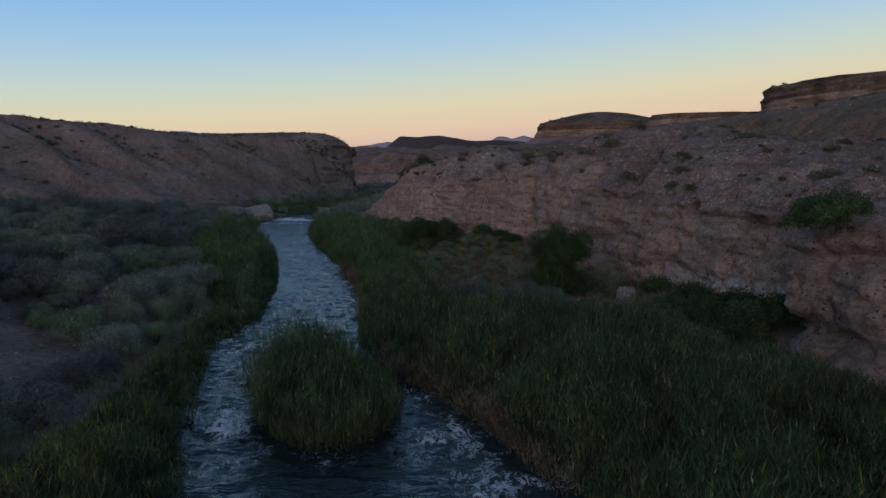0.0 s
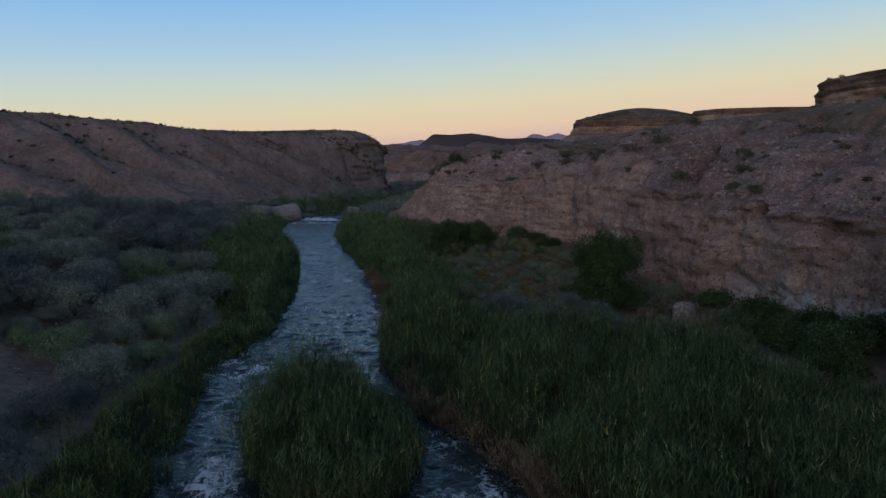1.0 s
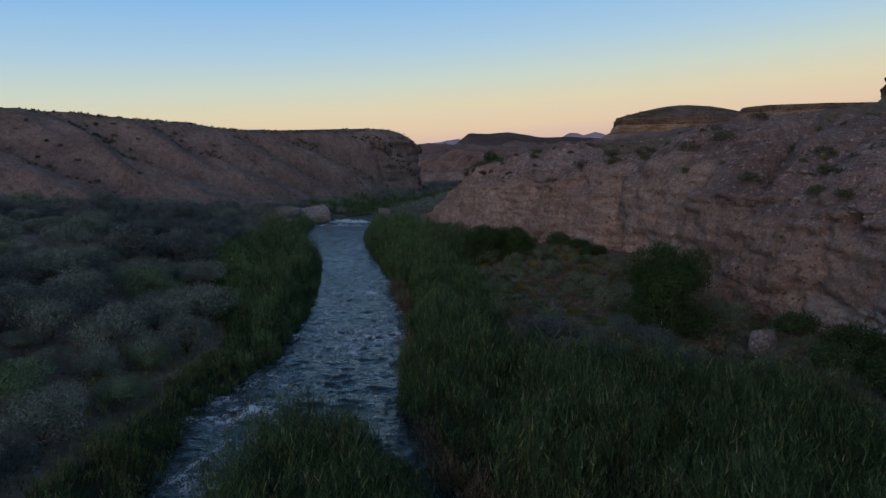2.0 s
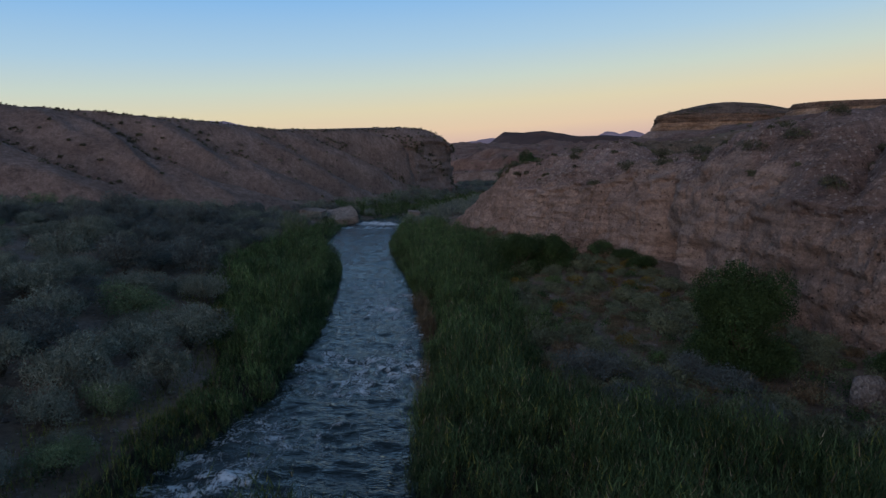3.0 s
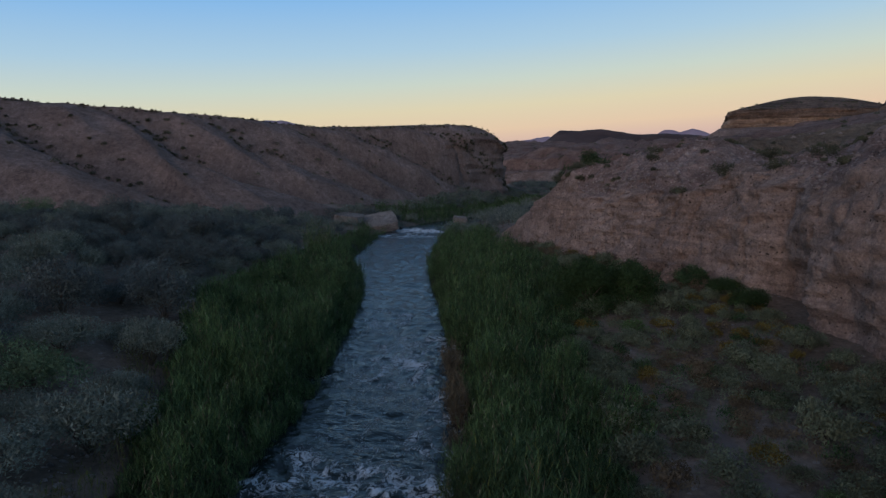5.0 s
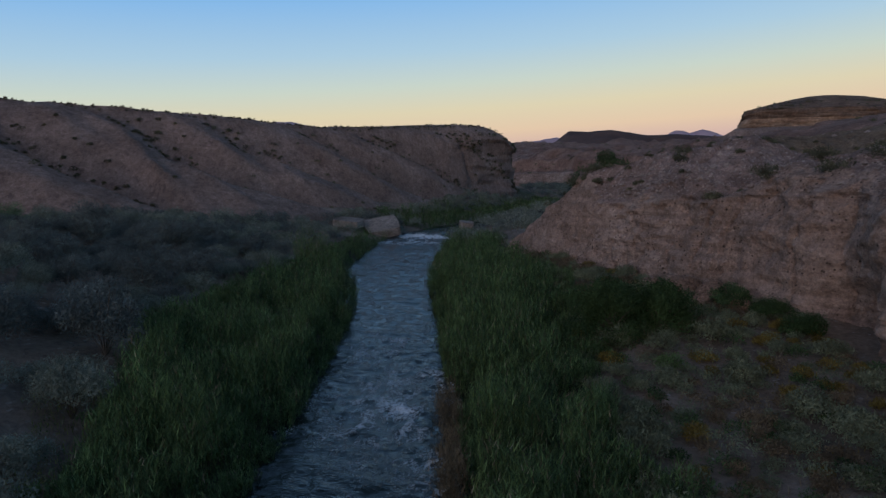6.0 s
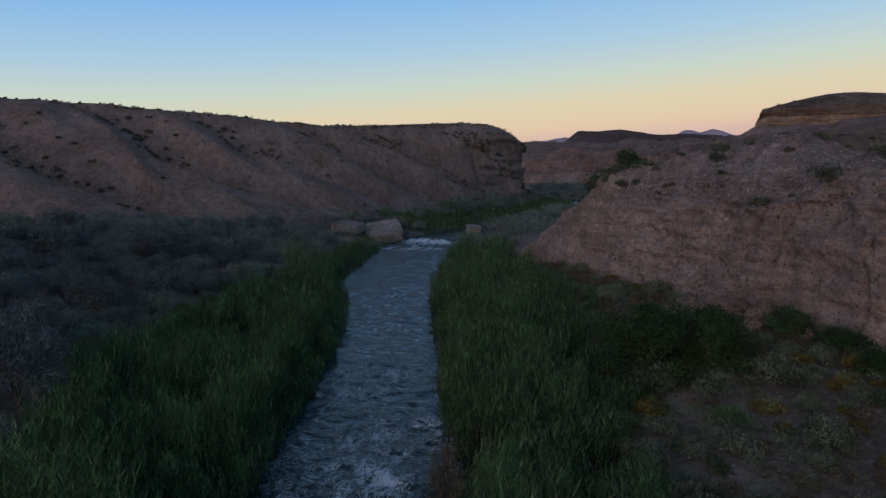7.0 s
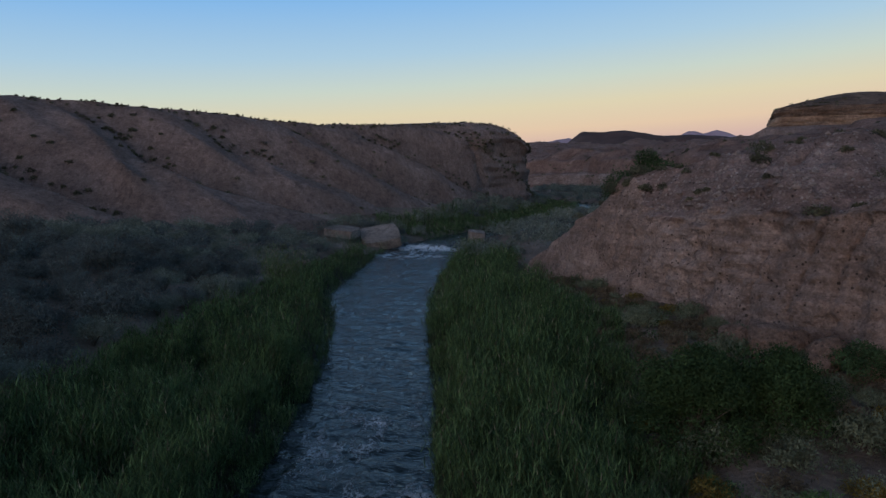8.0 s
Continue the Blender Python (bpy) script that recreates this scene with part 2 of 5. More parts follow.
MAT_REED = leaf_material("green_reed_leaves", (0.030, 0.053, 0.021), (0.058, 0.094, 0.039), (0.10, 0.148, 0.067))
# fresher reed green, also lightened to carry the brighter light farther off
MAT_REED_BRIGHT = leaf_material("fresh_brightened_reed_leaves", (0.062, 0.106, 0.038), (0.104, 0.165, 0.061), (0.16, 0.225, 0.094))
MAT_REED_YELLOW = leaf_material("yellowing_reed_leaves", (0.10, 0.112, 0.028), (0.155, 0.165, 0.045), (0.22, 0.225, 0.07))
MAT_STRAW = leaf_material("dead_straw", (0.09, 0.07, 0.044), (0.135, 0.106, 0.068), (0.185, 0.147, 0.097))
MAT_PLUME = leaf_material("pale_reed_plume", (0.15, 0.14, 0.09), (0.21, 0.19, 0.13), (0.28, 0.25, 0.18))
MAT_SALT = leaf_material("grey_saltbush_leaves", (0.135, 0.156, 0.128), (0.172, 0.193, 0.157), (0.212, 0.232, 0.19))
MAT_OLIVE = leaf_material("olive_terrace_leaves", (0.125, 0.14, 0.09), (0.155, 0.17, 0.108), (0.19, 0.205, 0.132))
MAT_DARKSALT = leaf_material("dark_twiggy_scrub", (0.088, 0.102, 0.098), (0.112, 0.127, 0.121), (0.14, 0.156, 0.147))
MAT_FRESHBUSH = leaf_material("fresh_bush_leaves", (0.095, 0.14, 0.075), (0.145, 0.2, 0.11), (0.2, 0.26, 0.15))
MAT_TREE = leaf_material("dark_green_willow_leaves", (0.026, 0.047, 0.018), (0.042, 0.072, 0.027), (0.064, 0.1, 0.04))
MAT_YELLOW = leaf_material("yellow_rabbitbrush", (0.12, 0.088, 0.022), (0.185, 0.135, 0.036), (0.26, 0.19, 0.06))
MAT_DRY = leaf_material("dry_brown_brush", (0.13, 0.095, 0.06), (0.165, 0.122, 0.078), (0.205, 0.155, 0.102))
MAT_SHRUB = leaf_material("desert_shrub_leaves", (0.075, 0.072, 0.044), (0.10, 0.096, 0.06), (0.13, 0.124, 0.08))


def bark_material():
    m = Mat("grey_bark", 0.9)
    n = m.noise(9, 5, 0.65, stretch=(1, 1, 0.2))
    m.color(m.ramp(n, (0.3, (0.06, 0.045, 0.035)), (0.7, (0.17, 0.135, 0.105))))
    m.bump((n, 0.02, 0.8))
    return m.m


MAT_BARK = bark_material()


def water_material():
    m = Mat("river_water", 0.08)
    foam_glint = m.attr("foam_glint")
    # torn foam and painted far glints: threads and curls, thicker where the water breaks
    threads = m.math("ABSOLUTE", m.math("SUBTRACT", m.noise(1.5, 5, 0.65, stretch=(1.0, 0.75, 1.0), warp=1.6), 0.5))
    threads = m.math("SUBTRACT", 1.0, m.math("MULTIPLY", threads, 9.0))
    curls = m.math("ABSOLUTE", m.math("SUBTRACT", m.noise(4.2, 4, 0.6, stretch=(1.0, 0.8, 1.0), warp=1.2), 0.5))
    curls = m.math("SUBTRACT", 1.0, m.math("MULTIPLY", curls, 8.0))
    mott = m.noise(6.0, 8, 0.8, stretch=(0.9, 0.7, 1.0), warp=0.7)
    lace = m.math("ADD", m.math("MULTIPLY", m.math("MAXIMUM", threads, -0.5), 0.34), m.math("MULTIPLY", m.math("MAXIMUM", curls, -0.5), 0.20))
    f = m.math("ADD", m.math("MULTIPLY", foam_glint, 0.85), m.math("MULTIPLY", lace, m.math("ADD", 0.45, m.math("MULTIPLY", foam_glint, 1.1))))
    f = m.math("ADD", f, m.math("MULTIPLY", m.math("SUBTRACT", mott, 0.5), 0.7))
    f = m.ramp(f, (0.45, 0.0), (0.54, 0.4), (0.74, 1.0))
    m.color(m.mix(f, (0.008, 0.015, 0.015), (0.60, 0.65, 0.70)))
    m.put(m.ramp(f, (0.0, 0.03), (1.0, 0.75)), m.b.inputs["Roughness"])
    m.b.inputs["IOR"].default_value = 1.38
    m.b.inputs["Specular IOR Level"].default_value = 0.5
    m.bump((m.noise(1.5, 2, 0.5, stretch=(0.7, 1.2, 1), warp=0.8), 0.075, 1.0), (m.noise(4.0, 2, 0.55, stretch=(0.6, 1.5, 1), warp=0.5), 0.06, 1.0), (f, 0.04, 0.8))
    return m.m


MAT_WATER = water_material()


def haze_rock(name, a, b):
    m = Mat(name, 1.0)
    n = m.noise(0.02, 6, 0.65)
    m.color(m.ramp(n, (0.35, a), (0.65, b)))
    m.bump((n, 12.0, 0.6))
    return m.m


MAT_FARMESA = haze_rock("far_dark_mesa", (0.06, 0.04, 0.04), (0.10, 0.065, 0.06))
# the pale violet of distant haze is mixed into this base colour
MAT_FARHILL = haze_rock("distant_haze_tinted_range", (0.38, 0.275, 0.33), (0.44, 0.33, 0.38))

# ---- the valley floor and the river ----
BANK_LEFT = [(-80, -2), (-20, -3), (5, -6.5), (24.6, -9.8), (33.4, -12.4), (40.5, -14.3), (46, -15.3), (54, -14.6), (62.4, -16), (70, -17), (81, -19.5), (92, -22.4),
             (103, -25.4), (115, -30), (126.5, -35.3), (140, -38), (150, -40), (165, -42.6), (171, -40.6), (178, -38.8), (186, -37.3), (195, -35.4), (212, -30), (238, -24), (274, -20), (312, -26), (360, -60), (600, -200)]
BANK_RIGHT = [(-80, 14), (-20, 13), (5, 8.5), (24.7, 4.6), (29, 2.9), (34, 0.7), (38.3, -2.2), (46, -5.1), (60, -6.9), (70.4, -8.5), (84.5, -12.2), (97, -15.6),
              (105, -18.2), (116.5, -21.6), (126, -24.2), (137, -26.3), (163, -29.5), (178, -30.4), (190, -28), (205, -23.5), (238, -16), (274, -12), (312, -16), (360, -48), (600, -185)]


def left_bank(y):
    return np.interp(y, [p[0] for p in BANK_LEFT], [p[1] for p in BANK_LEFT])


def right_bank(y):
    return np.interp(y, [p[0] for p in BANK_RIGHT], [p[1] for p in BANK_RIGHT])


ISLAND = (-5.7, 34.4, 3.5, 6.4)


def island_field(x, y):
    """1 at the island's middle, 0 on its shore."""
    px, py, rx, ry = ISLAND
    cx = px - 0.16 * (y - py)
    return 1 - np.sqrt(((x - cx) / rx) ** 2 + ((y - py) / ry) ** 2)


WEIR_Y = 170.0


def ground_z(x, y):
    x, y = np.asarray(x, float), np.asarray(y, float)
    dl, dr = left_bank(y) - x, x - right_bank(y)
    wob = 0.8 * vnoise(x * 0.3, y * 0.3, 0, 5)
    left = np.interp(dl + wob, [-1.5, 0, 1.2, 6, 10, 13, 18, 30, 60, 200], [-0.9, -0.25, 0.45, 0.9, 1.5, 2.3, 3.3, 4.8, 6.0, 6.5])
    right = np.interp(dr + wob, [-1.5, 0, 1.0, 8, 20, 60], [-0.9, -0.25, 0.45, 0.95, 1.05, 1.2]) + 1.8 * ramp(y, 70, 108) * ramp(dr, 3, 14)
    z = np.maximum(np.maximum(left, right), -0.9)
    z = np.maximum(z, np.minimum(0.6, -0.3 + 2.2 * island_field(x, y)))
    z = z + 0.6 * ramp(y, WEIR_Y - 1, WEIR_Y + 1)
    dry = np.clip(np.maximum(dl, dr) / 4, 0, 1)
    return z + dry * (0.35 * fbm(x * 0.22, y * 0.22, 0, 4, 3) + 0.12 * vnoise(x * 1.3, y * 1.3, 0, 9))


def spread(stops):
    """Grid lines with a given spacing in each stretch."""
    out = [stops[0][0]]
    for (a, step), (b, _) in zip(stops, stops[1:]):
        n = max(1, round((b - a) / step))
        out += [a + (b - a) * (i + 1) / n for i in range(n)]
    return np.array(out)


# the reed belts: how far they reach from the water
def reed_left(y):
    return np.interp(y, [-20, 10, 24, 33, 40, 46, 52, 58, 68, 76, 86, 100, 108, 115, 130, 148, 156, 163], [8, 7, 5.5, 4, 2.5, 1.9, 2.3, 4.2, 7.5, 10, 12, 11, 9.5, 7.5, 6, 4.5, 1.5, 0])


def reed_right(y):
    return np.interp(y, [-20, 10, 25, 36, 46, 49.5, 52.5, 57, 63, 70, 80, 89, 97, 107, 123, 135, 145, 160, 170], [17, 20, 18, 21, 21, 15, 9, 7.6, 7.4, 7.4, 8.2, 9.2, 10.5, 11.5, 12, 10.5, 8.5, 5, 2])


gx = spread([(-4500, 700), (-1000, 150), (-250, 20), (-110, 3), (-60, 0.6), (30, 3), (120, 25), (600, 300), (4500, 0)])
gy = spread([(-700, 120), (-100, 12), (-10, 0.8), (140, 1.6), (210, 4), (420, 40), (900, 300), (4600, 0)])
GX, GY = np.meshgrid(gx, gy)
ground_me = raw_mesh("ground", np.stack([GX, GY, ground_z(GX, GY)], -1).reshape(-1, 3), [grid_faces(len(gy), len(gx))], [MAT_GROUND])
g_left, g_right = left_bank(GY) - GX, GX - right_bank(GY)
# full under the reed belts, where ground colour also carries the stems' shade
mud_shade = np.where(g_left > 0, 1 - ramp(g_left - reed_left(GY), -1.2, 0.4), np.where(g_right > 0, 1 - ramp(g_right - reed_right(GY), -1.2, 0.4), 1.0))
ground_me.attributes.new("mud_shade", "FLOAT", "POINT").data.foreach_set("value", mud_shade.ravel().astype(np.float32))
TRACK = [(48, 9.0), (56, 6.0), (63, 4.2), (70, 3.2), (76, 2.0), (82, 0.4), (90, -3.0)]


def off_track(x, y):
    """Metres from the middle of the bare gravel track on the terrace, uneven along it."""
    return np.abs(x - np.interp(y, [p[0] for p in TRACK], [p[1] for p in TRACK])) + 1.1 * vnoise(np.asarray(x) * 0.35, np.asarray(y) * 0.35, 0, 12) + 3 * (ramp(y, 64, 56) + ramp(y, 76, 84))


track = 1 - ramp(off_track(GX, GY), -0.4, 1.1)
ground_me.attributes.new("track", "FLOAT", "POINT").data.foreach_set("value", track.ravel().astype(np.float32))
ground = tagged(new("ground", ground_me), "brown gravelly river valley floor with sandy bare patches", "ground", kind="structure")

# Rapids: middle x, y, half length along the stream, half width, foam
RAPIDS = [(-11.5, 61.5, 3.0, 4.6, 0.40), (-11.2, 57.5, 2.4, 4.0, 0.34), (-9.5, 66, 4, 5, 0.24), (-13.2, 45.3, 2.2, 2.8, 0.48), (-12.2, 50.5, 2.8, 3.8, 0.30), (-11.4, 38, 5.0, 1.9, 0.36),
          (-9.8, 31, 3.0, 2.3, 0.40), (-8.2, 26, 3.0, 1.2, 0.36), (-5.0, 27.4, 1.6, 3.0, 0.24), (0.2, 29.5, 3.4, 2.8, 0.38), (2.2, 25, 3, 3, 0.34), (-1.0, 34, 2.5, 1.5, 0.26), (-8.6, 72, 6, 5, 0.2), (-13.5, 80, 7, 4, 0.27),
          (-26.5, 118, 2.0, 3.5, 0.16), (-37.3, 167.5, 2.2, 6.5, 0.45), (-36.5, 160, 4, 6, 0.34), (-33, 140, 8, 5, 0.14), (-30, 128, 5, 5, 0.14), (-18.5, 91, 6, 4, 0.2)]
wy = spread([(-60, 1.0), (10, 0.16), (95, 0.22), (175, 0.5), (260, 3), (420, 0)])
wu = np.linspace(-0.1, 1.1, 84)
WU, WY = np.meshgrid(wu, wy)
WX = left_bank(WY) + (right_bank(WY) - left_bank(WY)) * WU
foam_glint = np.zeros_like(WX)
rough = np.full_like(WX, 0.10)
for rx, ry, rl, rw, amount in RAPIDS:
    f = np.exp(-(((WX - rx) / (1.25 * rw)) ** 2 + ((WY - ry) / (1.35 * rl)) ** 2))
    foam_glint = np.maximum(foam_glint, f * amount * (1.5 if ry < 50 else 1.8))
    rough = np.maximum(rough, f * amount * 2.0)
streak = fbm(WX * 0.9 + 0.6 * vnoise(WX, WY * 0.5, 0, 4), WY * 0.55, 0, 4, 21)
phase = WY / 1.25 + 1.6 * vnoise(WX * 0.4, WY * 0.3, 0, 22) + 0.7 * vnoise(WX * 1.1, WY * 0.9, 0, 23)
crest = (0.5 + 0.5 * np.sin(6.2832 * phase)) ** 2
broken = np.clip(0.4 + 1.2 * vnoise(WX * 0.8, WY * 0.7, 0, 24) + 0.8 * vnoise(WX * 2.0, WY * 2.0, 0, 25), 0, 1.4)
WZ = 0.02 + rough * (0.26 * streak + 0.12 * (crest - 0.4) * broken) + 0.10 * fbm(WX * 0.5, WY * 1.2, 0, 4, 41)
# small sharp-crested waves all over the stream
wx2, wy2 = WX + 0.5 * vnoise(WX * 0.7, WY * 0.7, 0, 42), WY + 0.6 * vnoise(WX * 0.5, WY * 0.4, 0, 43)
WZ = WZ + 0.10 * (0.5 - np.abs(vnoise(wx2 * 0.75, wy2 * 1.15, 0, 44))) + 0.06 * (0.5 - np.abs(vnoise(wx2 * 1.6, wy2 * 2.3, 0, 45))) * (1 - ramp(WY, 95, 130)) + 0.03 * vnoise(wx2 * 1.1, wy2 * 1.5, 0, 46)
WZ = WZ + 0.55 * ramp(WY, WEIR_Y - 1.2, WEIR_Y + 0.4)
foam_glint = foam_glint + 0.42 * np.exp(-((WY - WEIR_Y + 1.0 + 0.8 * vnoise(WX * 0.4, 0, 0, 29)) / 0.7) ** 2) * (WU > 0.05)
# torn wisps drawn out along the stream, with clear water between them
wisp_x, wisp_y = WX + 0.5 * fbm(WX * 0.8, WY * 0.8, 0, 3, 31), WY + 0.8 * fbm(WX * 0.7, WY * 0.6, 0, 3, 32)
wisp = 1 - 2.4 * np.abs(fbm(wisp_x * 0.85, wisp_y * 0.42, 0, 4, 33))
wisp2 = 1 - 2.2 * np.abs(fbm(wisp_x * 2.2, wisp_y * 1.2, 0, 3, 34))
# past y 62 a thin foam layer is added as painted sky glints
foam_glint = 0.02 + 0.09 * ramp(WY, 62, 72) * (0.6 + 0.8 * streak) + foam_glint * (0.10 + 0.16 * crest * broken + 0.42 * np.clip(wisp, 0, 1) + 0.22 * np.clip(wisp2, 0, 1) + 0.35 * streak)
foam_glint = np.clip(foam_glint, 0, 1)
water_me = raw_mesh("water", np.stack([WX, WY, WZ], -1).reshape(-1, 3), [grid_faces(len(wy), len(wu))], [MAT_WATER])
water_me.attributes.new("foam_glint", "FLOAT", "POINT").data.foreach_set("value", foam_glint.ravel().astype(np.float32))
water = tagged(new("water", water_me), "fast blue-grey river with white rapids between reed banks", "river", kind="structure")


# ---- slopes: a sheet between a foot line, a crest line and a back line ----
def land(name, foot, crest, back, step, face_rows, back_rows, shape, cuts, label, category, soften=4, finish=None):
    """cuts: the parts as (name, first row, last row, first column share, last column share, material)."""
    foot, crest, back = (np.array(a, float) for a in (foot, crest, back))
    s = np.concatenate([[0], np.cumsum(np.linalg.norm(np.diff(foot[:, :2], axis=0), axis=1))])
    n = int(s[-1] / step)
    q = np.linspace(0, s[-1], n)

    def along(a):
        out = np.stack([np.interp(q, s, a[:, i]) for i in range(3)], -1)
        w = int(soften / step)
        k = np.hanning(2 * w + 3)[1:-1]
        k /= k.sum()
        pad = np.concatenate([np.repeat(out[:1], w, 0), out, np.repeat(out[-1:], w, 0)])
        return np.stack([np.convolve(pad[:, i], k, "valid") for i in range(3)], -1)

    F, C, B = along(foot), along(crest), along(back)
    v = np.linspace(0, 1, face_rows)
    fx, fz = shape(v[:, None], q[None, :])
    P = F[None] + (C - F)[None] * np.stack([fx, fx, fz], -1)
    b = np.linspace(0, 1, back_rows + 1)[1:, None] ** 1.6
    P2 = C[None] + (B - C)[None] * b[:, :, None]
    P = np.concatenate([P, P2])
    V = np.concatenate([np.broadcast_to(v[:, None], (face_rows, n)), 1 + np.broadcast_to(b, (back_rows, n))])
    out = F - C
    out[:, 2] = 0
    out /= np.linalg.norm(out, axis=1)[:, None] + 1e-6
    P = finish(P, V, q, out)
    P[0, :, 2] -= 4.0
    root = thing(name, label, category)
    rows = P.shape[0]
    for pname, r0, r1, c0, c1, mat in cuts:
        block = P[r0:(rows if r1 is None else r1 + 1), int(c0 * (n - 1)):int(c1 * (n - 1)) + 1]
        me = raw_mesh(pname, block.reshape(-1, 3), [grid_faces(block.shape[0], block.shape[1])], [mat])
        scree = ramp(V[r0:(rows if r1 is None else r1 + 1), int(c0 * (n - 1)):int(c1 * (n - 1)) + 1] + 0.13 * vnoise(q[None, int(c0 * (n - 1)):int(c1 * (n - 1)) + 1] * 0.16, 0, 0, 66), 0.42, 0.62)
        me.attributes.new("scree", "FLOAT", "POINT").data.foreach_set("value", scree.ravel().astype(np.float32))
        part(pname, me, root)
    return root, P


# The conglomerate cliff and the stony slope above it
CLIFF_FOOT = [(2, 152, 2.6), (-12, 144, 2.6), (-17, 133, 2.7), (-10.5, 123.5, 2.7), (-3, 114, 2.6), (3.5, 105, 2.6), (7.6, 100, 2.5), (11.4, 94.5, 2.4), (11.0, 87.2, 2.2), (13.2, 82.0, 1.9), (15.6, 74.5, 1.7), (19, 64.5, 1.5), (22, 57, 1.4),
              (24.5, 50, 1.3), (23.5, 45, 1.3), (20.3, 40.5, 1.3), (21.5, 34, 1.3), (26, 22, 1.3), (31, 0, 1.3), (36, -50, 1.3)]
CLIFF_CREST = [(6, 128, 11.5), (-1, 126.5, 12), (-3.5, 122.5, 12.6), (-1, 119.5, 13), (5, 117, 13.8), (12, 113, 14.8), (18, 107, 15.5), (21, 103, 15.8), (24.2, 93.6, 16), (26, 88.5, 15.9), (28.5, 81, 15.5), (32, 70, 14.6), (35, 60, 13.6),
               (37, 53, 13.4), (38, 47, 13.6), (37, 41, 14.2), (37, 33, 14.6), (40, 21, 15), (45, 0, 15), (52, -48, 15)]
CLIFF_BACK = [(12, 150, 7), (18, 151, 10), (25, 152, 14), (35, 153, 18), (45, 155, 21), (56, 153, 22.8), (62, 149, 23.4), (65, 146, 23.7), (68, 142, 24.0), (73, 132, 25.0), (78, 118, 26.2), (82, 98, 27), (86, 82, 27.5),
              (90, 70, 28), (92, 60, 28), (93, 50, 28), (94, 38, 28), (96, 24, 28), (100, 0, 28), (110, -46, 28)]


def cliff_shape(v, q):
    wob = 0.05 * vnoise(q * 0.07, 0, 0, 61) + 0.025 * vnoise(q * 0.3, 0, 0, 62)
    steps = [0, 0.06, 0.26, 0.46, 0.52, 0.68, 0.84, 1.0]
    fx = np.interp(v, steps, [0, 0.0, 0.02, 0.055, 0.11, 0.34, 0.64, 1.0]) + 0 * q
    fz = np.interp(v, steps, [-0.14, 0.0, 0.31, 0.60, 0.655, 0.80, 0.92, 1.0]) + wob * np.sin(np.pi * np.clip(v, 0, 1))
    nose = 1 - ramp(q, 24, 48)
    return fx * (1 - nose) + (v * 0.95 + 0.05 * v * v) * nose, fz * (1 - nose) + np.interp(v, [0, 0.08, 1], [-0.1, 0.02, 1]) * nose


